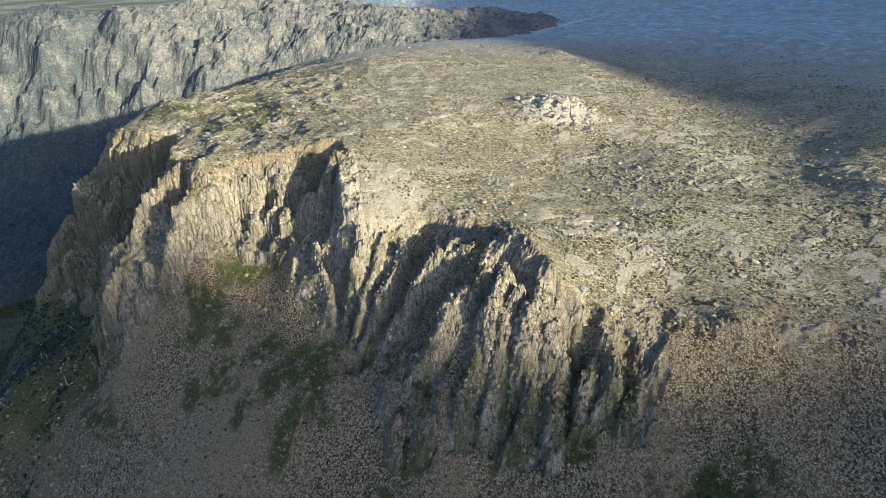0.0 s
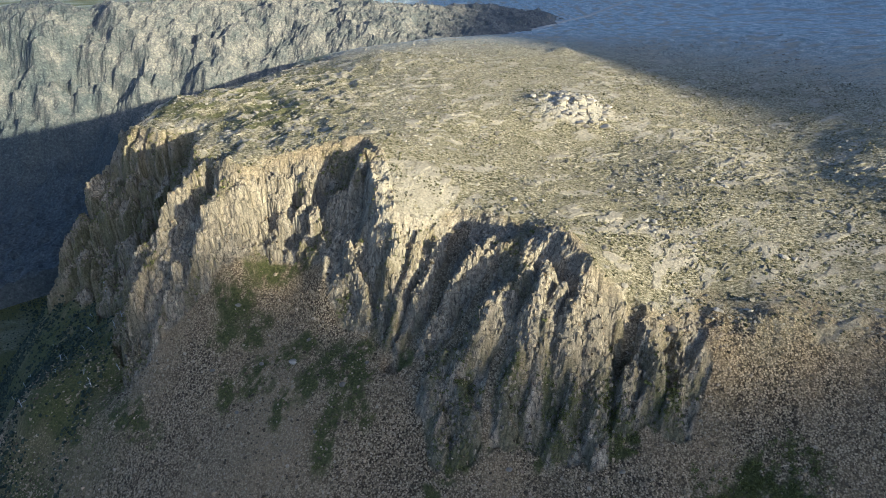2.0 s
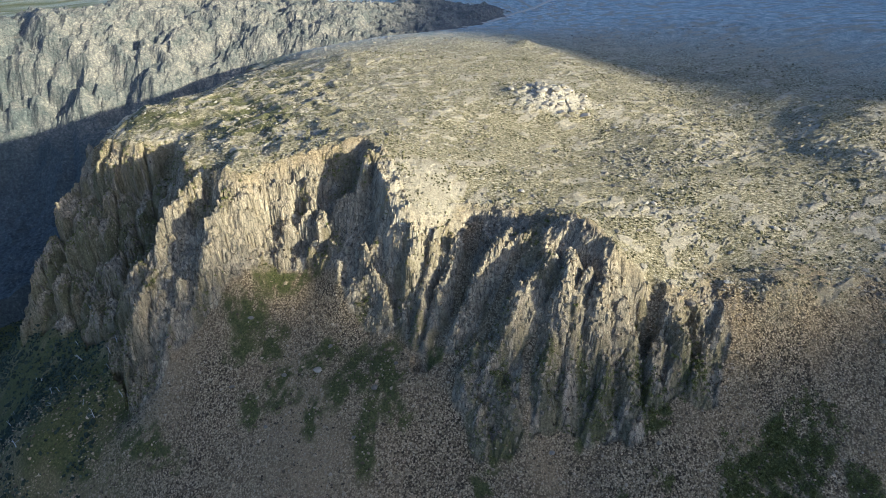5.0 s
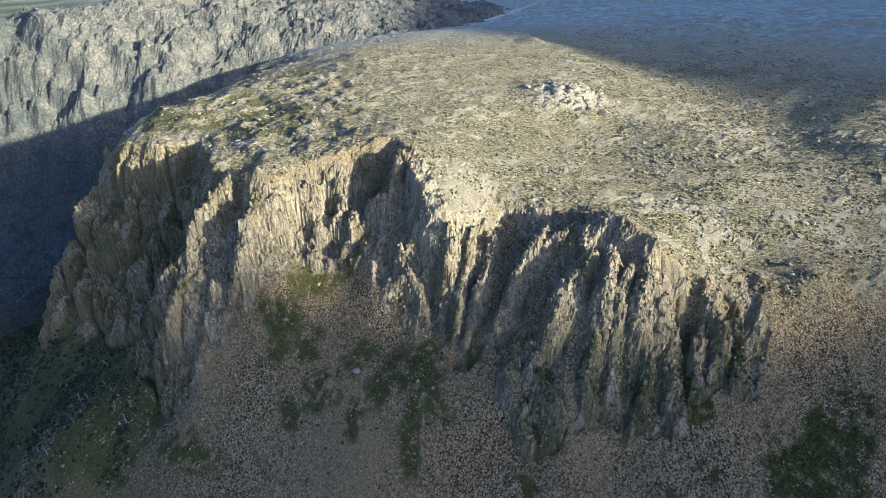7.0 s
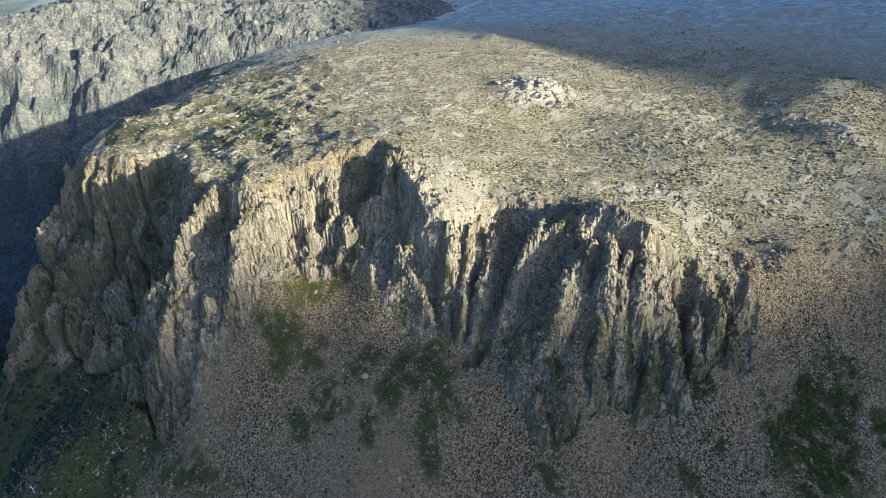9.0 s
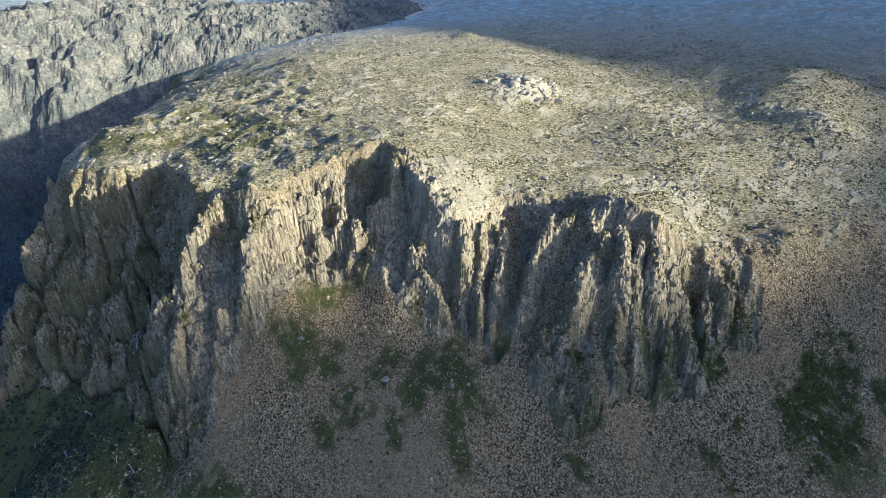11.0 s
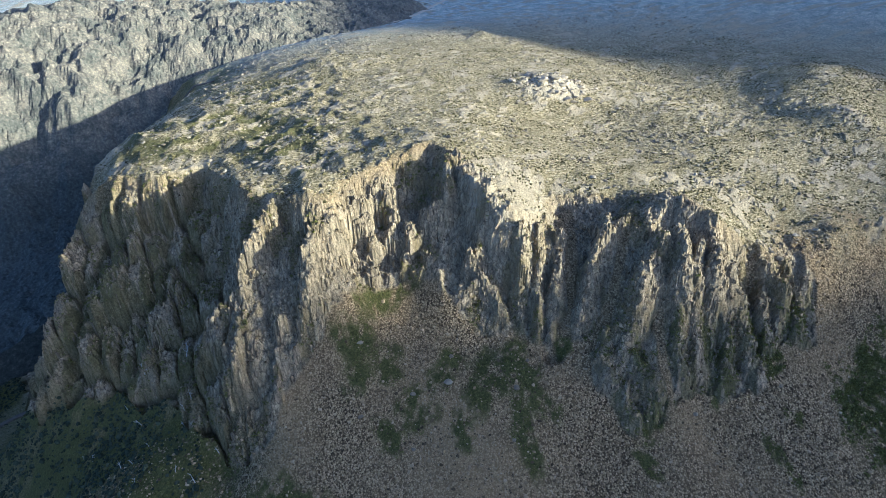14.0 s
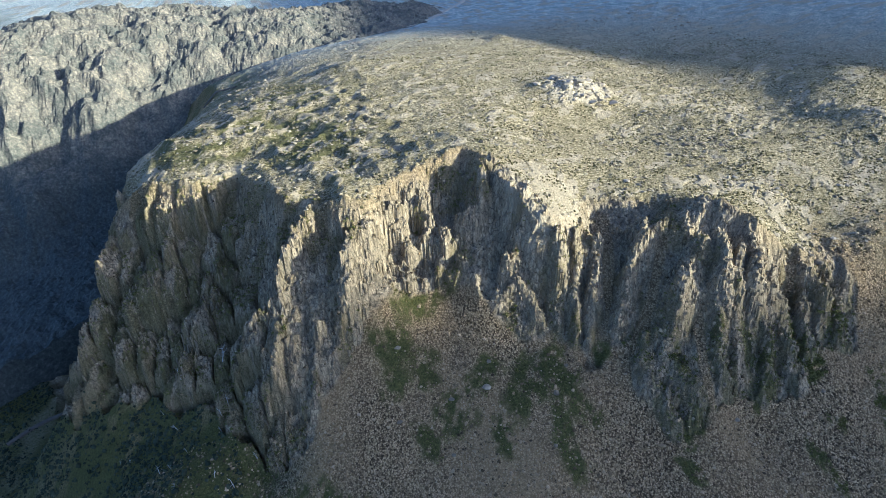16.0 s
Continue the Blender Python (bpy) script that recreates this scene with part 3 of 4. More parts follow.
SCRUB_SLOPE = [
    (140, 135, 7, 6, 0.0), (38, 138, 3, 9, 0.1), (58, 153, 4, 4, 0.0), (12, 196, 4, 7, 0.2), (-9, 198, 4, 6, 0.1), (38, 184, 6, 6, 0.0),
    (57, 185, 4, 8, 0.0), (80, 184, 6, 5, 0.0), (30, 190, 3, 6, 0.1), (-40, 222, 5, 4, 0.0), (-14, 176, 8, 4, 0.3), (34, 176, 9, 4, 0.2),
    (62, 174, 8, 4, 0.2), (-26, 162, 3, 6, 0.3), (-240, 285, 34, 22, -0.5), (-300, 330, 60, 26, -0.5), (-255, 250, 30, 10, -0.6), (-200, 232, 24, 8, -0.6),
]


def scrub_mask(x, y):
    out = np.zeros(x.shape)
    w = 0.35 * fbm(x, y, 9, 71, 4)
    for px, py, a, b, turn in SCRUB_BOWL + SCRUB_SLOPE:
        c, s = math.cos(turn), math.sin(turn)
        u, v = (x - px) * c + (y - py) * s, -(x - px) * s + (y - py) * c
        out = np.maximum(out, step(1.5, 0.75, np.hypot(u / a, v / b) + 1.4 * w) * step(-0.9, -0.1, fbm(x, y, 4, 73, 3)))
    return out


def build_ground():
    xs = sheet_lines([growing(-350, -5200, 2.0, 1.06), np.arange(-350, 150, 0.85), np.arange(150, 265, 1.6), growing(265, 6200, 2.2, 1.06)])
    ys = sheet_lines([growing(158, -3000, 2.0, 1.08), np.arange(158, 450, 0.85), np.arange(450, 640, 1.7), growing(640, 5200, 2.2, 1.045)])
    x, y = np.meshgrid(xs, ys)
    h, bare, d = land(x, y)
    # the gorge behind the mesa
    s, w = far_axes(x, y)
    h = h - 25 * step(-160, -20, w) * step(120, 0, w) * step(500, 100, s)
    # on the right the heath thins out over the scree without an edge
    east = step(85, 125, x)
    flat = step(12 * east, -9 - 26 * east, d + 14 * east * fbm(x, y, 16, 78, 4))
    # at the foot of the right-hand buttresses the scrub grows up between the rocks
    green = scrub_mask(x, y) * (1 - bare * step(-30, -60, x))
    west = step(-185, -240, x)
    ledge = bare * step(0.15 - 0.15 * west, 0.5 - 0.15 * west, fbm(x, y, 12, 61, 3)) * 0.8
    # dark scrub of the lower left slope; in the gorge it also paints shade
    hollow = step(-180, -250, x) * step(75, 30, h) * (0.6 + 0.4 * step(-0.35, 0.3, fbm(x, y, 26, 63, 5))) * (1 - flat)
    heap = step(0.25, 0.5, np.exp(-(((x - 97) / 32) ** 2 + ((y - 455) / 24) ** 2)) + 0.18 * fbm(x, y, 10, 67, 3))
    outcrop = step(0.5, 0.7, fbm(x * 0.8 + y * 0.5, (y * 0.8 - x * 0.5) * 2, 20, 65, 4)) * flat * 0.9
    shoulder = step(1.2, 0.7, np.hypot((x + 38) / 22, (y - 288) / 34) + 0.3 * fbm(x, y, 9, 69, 3)) * 0.75
    # the gaps between the far-left ranks of towers are choked with scrub
    gaps = bare * step(-180, -225, x) * np.maximum(0.85 * step(4.5, 1.5, towers(x, y)[3] + 2 * fbm(x, y, 6, 64, 2)), step(9, 1, gully_height(x, y)[0] - h + 3 * fbm(x, y, 7, 80, 3)))
    slabs = step(0.4, 0.56, fbm(x * 0.85 + y * 0.5, (y * 0.85 - x * 0.5) * 1.9, 11, 66, 5)) * flat * step(-0.3, 0.4, fbm(x, y, 45, 68, 3)) * 0.9
    outcrop = np.maximum(outcrop, slabs)
    h = h + 0.7 * slabs
    flank = step(-60, -150, x) * step(-10, -40, d) * step(660, 560, y) * step(-0.35, 0.15, fbm(x * 0.9 + y * 0.4, (y * 0.9 - x * 0.4) * 2, 22, 70, 4)) * 0.85 * (1 - outcrop)
    broad, thin = fin_pattern(x, y)
    seam = bare * step(-100, -60, x) * step(70, 45, h) * np.maximum(step(0.5, 0.3, broad), 0.8 * step(0.45, 0.25, thin)) * step(-0.5, 0.1, fbm(x, y, 9, 72, 3)) * 0.85
    gaps = np.maximum.reduce([gaps, seam, bare * green])
    # gorge side darkened with the scrub green to stand in for shade
    flank = np.maximum(flank, step(-265, -315, x) * step(850, 700, y) * step(0.9, 0.2, bare) * (0.65 + 0.3 * fbm(x, y, 16, 74, 4)))
    flank = np.maximum(flank, step(-110, -190, x) * step(570, 660, y) * step(900, 780, y) * (0.6 + 0.3 * fbm(x, y, 20, 76, 4)))
    masks = {
        "rock": np.maximum.reduce([bare - np.maximum(ledge, gaps) * 0.75, outcrop, heap, shoulder]),
        "pale": np.maximum.reduce([outcrop * 0.7, heap, shoulder * 0.8]),
        "heath": np.maximum(flat, step(300, 500, np.abs(x))),
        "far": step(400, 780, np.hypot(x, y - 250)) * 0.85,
        "scrub_and_shade": np.maximum(np.maximum(np.maximum(green, flank), np.maximum(ledge * 0.6, gaps * 0.85)), hollow * (1 - bare)),
    }
    verts, faces = np.stack([x, y, h], -1).reshape(-1, 3), grid_faces(len(xs), len(ys))
    on_cliff = (bare.ravel()[faces].mean(1) > 0.5) & (np.abs(verts[faces[:, 0], 0] + 110) < 240) & (verts[faces[:, 0], 1] < 460)
    cut = np.array([-400, -226, -131, -59, -16, 42, 140])
    stretch = np.where(on_cliff, np.searchsorted(cut, verts[faces[:, 0], 0]), 0)

    def piece(name, which):
        used, back = np.unique(faces[which], return_inverse=True)
        me = mesh_of(name, verts[used], back.reshape(-1, 4), GROUND)
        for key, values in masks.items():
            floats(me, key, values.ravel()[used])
        return new(name, me)

    tagged(piece("ground", stretch == 0), "bare mountain plateau with heath above grey-brown scree slopes", "ground", kind="structure")
    cliff = new("cliff")
    cliff.location = (-90, 260, 20)
    tagged(cliff, "long weathered dolerite cliff, ribbed and cleft, above scree", "cliff")
    looks = ["shaded grey towers of columns with scrub on the ledges", "buff wall of tall columns", "amphitheatre of broken steps", "pale shoulder cut into fins", "dark bowl with low ribs", "blocky lower buttresses"]
    for n, look_of in enumerate(looks):
        ob = piece("rock_face", stretch == n + 1)
        ob.parent = cliff
        ob.matrix_parent_inverse = Matrix.Translation(cliff.location).inverted()
        tagged(ob, look_of)


def far_axes(x, y):
    """Along the far range's foot, and away from it."""
    return (x + 550) * 0.848 + (y - 763) * 0.53, (x + 550) * -0.53 + (y - 763) * 0.848


build_ground()


# ---- the range across the gorge ----
def build_range():
    s, w = np.meshgrid(np.arange(-700, 1000, 3.2), sheet_lines([np.arange(-240, 160, 2.6), growing(160, 700, 4, 1.06)]))
    x, y = -550 + s * 0.848 - w * 0.53, 763 + s * 0.53 + w * 0.848
    w0 = w
    # towards its near end the range is bent back, to turn it from the sun
    w = np.minimum(w, (w - 0.9 * (100 + 25 * fbm(x, y, 90, 113, 3) - s)) / 1.35)
    w = w - np.interp(s, [-700, 320, 430, 520, 1000], [85, 75, 20, -70, -70])
    bite = 34 * fbm(x, y, 110, 101, 4) + 12 * np.abs(fbm(s, w, 40, 105, 3))
    foot = np.interp(s, [-700, -200, 0, 150, 280, 500, 760, 1000], [-130, -110, -90, -60, 0, 72, 100, 100])
    top = np.interp(s, [-700, -200, -35, 37, 91, 122, 141, 182, 217, 240, 268, 330, 500, 600, 860, 1000], [110, 122, 136, 149, 134, 151, 146, 150, 157, 164, 170, 170, 156, 142, 128, 112])
    h = foot + (top - foot) * step(-190, 95, w + bite) + step(40, 160, w) * 5 * fbm(x, y, 90, 103, 4) - step(130, 500, w) * 70
    kx, ky, rnd, edge = cell(x, y, 11, 115)
    crag = step(0.25, 0.6, np.abs(np.gradient(h, axis=0) / 2.6))
    h = h + 4 * fbm(x, y, 24, 107, 5) + 2 * fbm(x, y, 8, 109, 3) + crag * ((rnd - 0.5) * 2.4 - 1.4 * step(2, 0, edge) + 3 * (ridged(x, y, 30, 117) - 0.6)) + 3 * (1 - crag) * (ridged(x, y, 18, 121) - 0.6)
    h = h - 60 * np.maximum(step(880, 1000, s), step(-235, -240, w0))
    # foot and near end darkened with the scrub colour to stand in for shade
    scrub_and_shade = np.maximum(step(35, -25, h) * 0.9, step(170, 60, s) * (0.5 + 0.4 * fbm(x, y, 18, 123, 4)))
    root = new("mountain_range")
    root.location = (-300, 960, 0)
    tagged(root, "distant craggy mountain range, sunlit above its shaded foot", "mountain")
    cols = s.shape[1]
    for a, b in ((0, 190), (190, 250), (250, 310), (310, 380), (380, cols)):
        cs = slice(a, min(b + 1, cols))
        part_s = s[:, cs]
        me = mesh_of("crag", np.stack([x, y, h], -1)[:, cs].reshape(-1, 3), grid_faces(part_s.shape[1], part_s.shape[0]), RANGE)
        floats(me, "scrub_and_shade", scrub_and_shade[:, cs])
        ob = new("crag", me)
        ob.parent = root
        ob.matrix_parent_inverse = Matrix.Translation(root.location).inverted()
    return root


build_range()


def build_shade_ridge():
    """A long high ridge, unseen far out to the right, added to keep the low sun off the plain and the lower slopes."""
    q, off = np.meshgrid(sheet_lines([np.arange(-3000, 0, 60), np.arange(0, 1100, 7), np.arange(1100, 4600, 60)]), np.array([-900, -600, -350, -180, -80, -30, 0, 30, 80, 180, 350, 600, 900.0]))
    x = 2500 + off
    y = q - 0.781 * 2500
    # crest heights set by where the shadow edges should fall
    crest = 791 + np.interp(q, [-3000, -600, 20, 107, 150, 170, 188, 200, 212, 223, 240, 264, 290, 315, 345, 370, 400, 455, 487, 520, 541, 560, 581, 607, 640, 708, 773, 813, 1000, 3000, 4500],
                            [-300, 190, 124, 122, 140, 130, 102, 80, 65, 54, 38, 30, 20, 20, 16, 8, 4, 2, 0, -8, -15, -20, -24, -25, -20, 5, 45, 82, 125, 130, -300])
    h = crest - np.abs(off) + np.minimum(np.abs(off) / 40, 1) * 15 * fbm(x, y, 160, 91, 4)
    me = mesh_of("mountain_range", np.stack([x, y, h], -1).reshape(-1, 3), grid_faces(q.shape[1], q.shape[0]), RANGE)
    tagged(new("mountain_range", me), "long unseen ridge added to shade the plain and lower slopes", "mountain")


build_shade_ridge()

# ---- loose stones, scrub and columns ----
rng = np.random.default_rng(5)


def lump(seed, rough, flat):
    """A small angular lump about one metre across: an icosahedron knocked out of shape."""
    g = (1 + 5 ** 0.5) / 2
    v = np.array([(-1, g, 0), (1, g, 0), (-1, -g, 0), (1, -g, 0), (0, -1, g), (0, 1, g), (0, -1, -g), (0, 1, -g), (g, 0, -1), (g, 0, 1), (-g, 0, -1), (-g, 0, 1)]) / (2 * 1.9)
    f = np.array([(0, 11, 5), (0, 5, 1), (0, 1, 7), (0, 7, 10), (0, 10, 11), (1, 5, 9), (5, 11, 4), (11, 10, 2), (10, 7, 6), (7, 1, 8),
                  (3, 9, 4), (3, 4, 2), (3, 2, 6), (3, 6, 8), (3, 8, 9), (4, 9, 5), (2, 4, 11), (6, 2, 10), (8, 6, 7), (9, 8, 1)])
    r = np.random.default_rng(seed)
    v = v * (1 + rough * (r.random((12, 1)) - 0.5) * 2) + rough * 0.25 * (r.random((12, 3)) - 0.5)
    v[:, 2] *= flat
    return v, f


def tuft(seed, leaves):
    """A bush of many small leaf-clump faces round a low dome."""
    r = np.random.default_rng(seed)
    a, b = r.random(leaves) * 6.283, np.arccos(r.random(leaves) * 0.95)
    rad = 0.5 * (0.55 + 0.45 * r.random(leaves)) * (1 + 0.25 * np.sin(3 * a + seed))
    p = np.stack([rad * np.sin(b) * np.cos(a), rad * np.sin(b) * np.sin(a), rad * 0.8 * np.cos(b)], -1)
    d1, d2 = r.normal(size=(leaves, 3)), r.normal(size=(leaves, 3))
    size = 0.13 + 0.1 * r.random((leaves, 1))
    d1, d2 = d1 / np.linalg.norm(d1, axis=1, keepdims=True) * size, d2 / np.linalg.norm(d2, axis=1, keepdims=True) * size
    v = np.stack([p - d1, p + d1 * 0.6 - d2 * 0.7, p + d2], 1).reshape(-1, 3)
    return v, np.arange(leaves * 3).reshape(-1, 3)


def strewn(name, places, sizes, kinds, mat, label, category, lean=0.5, sink=0.25, upright=False):
    """Thousands of pieces in one mesh: each place takes one of the kinds, turned and scaled."""
    n = len(places)
    which = rng.integers(0, len(kinds), n)
    vs, fs, base = [], [], 0
    for k, (v, f) in enumerate(kinds):
        idx = np.nonzero(which == k)[0]
        if not len(idx):
            continue
        a = rng.random(len(idx)) * 6.283
        t = np.zeros(len(idx)) if upright else (rng.random(len(idx)) - 0.5) * 2 * lean
        c, s, ct, st = np.cos(a), np.sin(a), np.cos(t), np.sin(t)
        stretch = 0.75 + 0.5 * rng.random((len(idx), 3))
        p = v[None] * (sizes[idx, None] * stretch)[:, None, :]
        x, y, z = p[..., 0], p[..., 1] * ct[:, None] - p[..., 2] * st[:, None], p[..., 1] * st[:, None] + p[..., 2] * ct[:, None]
        q = np.stack([x * c[:, None] - y * s[:, None], x * s[:, None] + y * c[:, None], z], -1) + places[idx][:, None]
        q[..., 2] += (0.5 - sink) * sizes[idx, None] * (0.3 if upright else 0.5)
        vs.append(q.reshape(-1, 3))
        fs.append((f[None] + (base + np.arange(len(idx))[:, None, None] * len(v))).reshape(-1, 3))
        base += len(idx) * len(v)
    return tagged(new(name, mesh_of(name, np.concatenate(vs), np.concatenate(fs), mat)), label, category, kind="stuff")


def scattered(n, x0, x1, y0, y1, keep):
    """n places on the land within a stretch of the plan, kept by a likelihood."""
    out, left = [], n
    while left > 0:
        x, y = x0 + rng.random(n * 2) * (x1 - x0), y0 + rng.random(n * 2) * (y1 - y0)
        h, bare, d = land(x, y)
        ok = np.nonzero(rng.random(len(x)) < keep(x, y, h, bare, d))[0][:left]
        out.append(np.stack([x, y, h], -1)[ok])
        left -= len(ok)
    return np.concatenate(out)


STONES = [lump(s, 0.38, 0.75) for s in range(7)]
BUSHES = [lump(20 + s, 0.45, 0.8) for s in range(5)]
TUFTS = [tuft(40 + s, 46) for s in range(4)]


def sizes_of(n, small, usual, large):
    return small + (usual - small) * rng.random(n) + (large - usual) * rng.random(n) ** 9


def build_scree():
    p = scattered(30000, -330, 205, 105, 300, lambda x, y, h, bare, d: (d > 2) * (1 - bare) * (1 - 0.75 * scrub_mask(x, y)) * (0.35 + 0.65 * step(-0.5, 0.4, fbm(x, y, 30, 201, 3))))
    strewn("scree", p, sizes_of(len(p), 0.4, 1.05, 2.4), STONES, SCREE_STONE, "loose grey-brown scree blocks below the cliffs", "scree")
    p = scattered(2500, -320, 130, 165, 420, lambda x, y, h, bare, d: bare * 1.0)
    strewn("cliff_rubble", p, sizes_of(len(p), 0.5, 1.3, 2.6), STONES, SCREE_STONE, "broken rock lodged on cliff ledges", "rubble")


def build_plateau_cover():
    def stony(x, y, h, bare, d):
        return (d < -1) * (0.12 + 0.88 * step(0.0, 0.55, fbm(x, y, 22, 211, 4))) * np.clip(330 / (y + 1), 0.25, 1)
    p = scattered(11000, -300, 460, 200, 780, stony)
    strewn("plateau_stones", p, sizes_of(len(p), 0.6, 1.9, 5.0), [lump(60 + s, 0.4, 0.38) for s in range(6)], PALE_STONE, "pale weathered stones among plateau heath", "stones", 0.3, 0.3)

    def bushy(x, y, h, bare, d):
        return (d < 4) * (1 - bare) * (0.1 + 0.9 * step(-0.2, 0.5, fbm(x * 0.6, y * 1.3, 12, 221, 4))) * np.clip(330 / (y + 1), 0.2, 1) ** 1.5
    p = scattered(20000, -300, 420, 200, 620, bushy)
    strewn("heath", p, sizes_of(len(p), 0.55, 1.3, 2.6), BUSHES, HEATH_BUSH, "low olive and tawny heath bushes", "heath", 0.4, 0.35)


def build_scrub():
    p = scattered(4200, -330, 160, 120, 310, lambda x, y, h, bare, d: scrub_mask(x, y) * (1 - bare * step(-30, -60, x)) * (0.3 + 0.7 * step(-90, 60, x)))
    strewn("green_scrub", p, sizes_of(len(p), 0.6, 1.4, 3.0) * (0.75 + 0.6 * step(20, 80, p[:, 0])), TUFTS, GREEN_BUSH, "dense dark green scrub in patches on the scree", "scrub", upright=True)
    p = scattered(2600, -320, 120, 170, 420, lambda x, y, h, bare, d: bare * step(0.1, 0.5, fbm(x, y, 12, 61, 3) + 0.35 * step(-185, -240, x) + 0.3 * step(-40, -20, x) * step(58, 40, h)) * (0.25 + 0.75 * np.maximum(step(-50, -80, x), step(60, 45, h))))
    strewn("ledge_scrub", p, sizes_of(len(p), 0.8, 1.8, 3.0), TUFTS, GREEN_BUSH, "green scrub clinging to rock ledges", "scrub", upright=True)
    # real on the lower slope; in the gorge the dark bushes imitate shade
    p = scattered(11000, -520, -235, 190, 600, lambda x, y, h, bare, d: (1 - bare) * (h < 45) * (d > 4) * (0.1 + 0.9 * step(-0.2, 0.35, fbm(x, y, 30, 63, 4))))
    strewn("valley_scrub", p, sizes_of(len(p), 0.8, 2.0, 4.5), BUSHES, VALLEY_BUSH_SHADE, "dark scrub and low trees, massed in the gorge to deepen its shade", "scrub", 0.2, 0.3)


# ---- rock columns ----
def column_mesh(seed, mat):
    """A six-sided dolerite column ten metres tall with a broken, tilted head and a crack across it; its foot is open in the rock."""
    r = np.random.default_rng(seed)
    n = 6
    a = np.arange(n) * 6.283 / n + r.random(n) * 0.5
    rad = 0.8 + 0.35 * r.random(n)
    rings = []
    for z, k in ((-10, 1.12), (-4.5, 1.02), (-4.3, 0.9), (-4.1, 1.0), (-0.35, 0.97), (0.0, 0.88)):
        tilt = (0.3 + 0.7 * r.random()) * np.cos(a + seed) * (z > -1)
        rings.append(np.stack([rad * k * np.cos(a), rad * k * np.sin(a), np.full(n, z) + tilt], -1))
    v = np.concatenate(rings + [np.array([[0.05, 0.0, 0.1 + 0.2 * r.random()]])])
    f = []
    for ring in range(len(rings) - 1):
        for i in range(n):
            q, j = ring * n, (i + 1) % n
            f += [(q + i, q + j, q + n + j), (q + i, q + n + j, q + n + i)]
    top = (len(rings) - 1) * n
    f += [(top + i, top + (i + 1) % n, len(v) - 1) for i in range(n)]
    return mesh_of("column", v, np.array(f), mat)


COLUMNS = [column_mesh(s, COLUMN) for s in range(6)]


def block_mesh(seed, mat):
    """A jointed block about two metres across: a box with its corners knocked about, wider than deep, its foot open in the rock."""
    r = np.random.default_rng(seed)
    v = np.array([(sx, sy, sz) for sz in (-1, 0.2, 1) for sy in (-1, 1) for sx in (-1, 1)], float)
    v = v * (1 + 0.3 * (r.random((12, 3)) - 0.5)) * np.array([1.0, 0.75, 1.1])
    v[8:, :2] *= 0.55 + 0.3 * r.random()
    v[8:, 2] += 0.5 * (r.random(4) - 0.5)
    f = [(8, 9, 11), (8, 11, 10)]
    for q in (0, 4):
        for i, j in ((0, 1), (1, 3), (3, 2), (2, 0)):
            f += [(q + i, q + j, q + 4 + j), (q + i, q + 4 + j, q + 4 + i)]
    return mesh_of("block", v, np.array(f), mat)


BLOCKS = [block_mesh(30 + s, COLUMN) for s in range(8)]


def rock_buttress(label, crest, reach, count, kinds=COLUMNS, name="column", tall=1.0):
    """A buttress of standing columns, or of jointed blocks, along a stretch of cliff: they lean against the mountain's rock."""
    pts = []
    r = np.random.default_rng(int(abs(crest[0][0]) * 7 + crest[0][1]))
    while len(pts) < count * 3:
        k = r.integers(0, len(crest) - 1)
        t = r.random()
        a, b = crest[k], crest[k + 1]
        pts.append((a[0] + t * (b[0] - a[0]) + (r.random() - 0.5) * 2 * reach, a[1] + t * (b[1] - a[1]) + (r.random() - 0.5) * 2 * reach))
    x, y = np.array(pts).T
    h, bare, d = land(x, y)
    hb = bare_height(x, y)[0]
    gx, gy = (bare_height(x + 1, y)[0] - hb), (bare_height(x, y + 1)[0] - hb)
    steep = np.hypot(gx, gy)
    good = np.nonzero((bare > 0.6) & (steep > 0.9))[0]
    kept = []
    for i in good:
        if all((x[i] - x[j]) ** 2 + (y[i] - y[j]) ** 2 > 2.0 for j in kept):
            kept.append(i)
        if len(kept) >= count:
            break
    root = new("rock_buttress")
    root.location = (float(np.mean(x[kept])), float(np.mean(y[kept])), float(np.min(hb[kept]) - 4))
    tagged(root, label, "rock buttress", "buttresses of the cliff")
    for i in kept:
        ob = new(name, kinds[int(r.integers(0, len(kinds)))])
        ob.parent = root
        w = 0.55 + 0.6 * r.random()
        ob.matrix_parent_inverse = Matrix.Translation(root.location).inverted()
        ob.matrix_basis = pose(x[i], y[i], h[i] - 0.5 + 1.5 * tall * r.random() ** 2, 4 * (r.random() - 0.5) + 3 * gy[i] / steep[i], -3 * gx[i] / steep[i] + 4 * (r.random() - 0.5), 360 * r.random()) @ Matrix.Diagonal((w, w, (0.9 + 1.5 * r.random() ** 2) * (1 if kinds is COLUMNS else 0.7), 1))
    return root


# ---- boulders ----
def boulder_mesh(seed, mat, flat=0.6):
    """A rounded, cracked boulder about one metre across."""
    bm = bmesh.new()
    bmesh.ops.create_icosphere(bm, subdivisions=2, radius=0.5)
    for v in bm.verts:
        n = noise.noise(v.co * 2.2 + Vector((seed * 3.1, 0, 0))) * 0.30 + noise.noise(v.co * 5 + Vector((0, seed, 0))) * 0.10
        v.co *= 1 + n
        v.co.z *= flat
        if v.co.z < -0.18:
            v.co.z = -0.18
    me = bpy.data.meshes.new("boulder")
    bm.to_mesh(me)
    bm.free()
    me.materials.append(mat)
    return me


BOULDERS = [boulder_mesh(s, BOULDER) for s in range(6)]
SLABS = [mesh_of("slab", *lump(80 + s, 0.42, 0.5), SLAB) for s in range(6)]


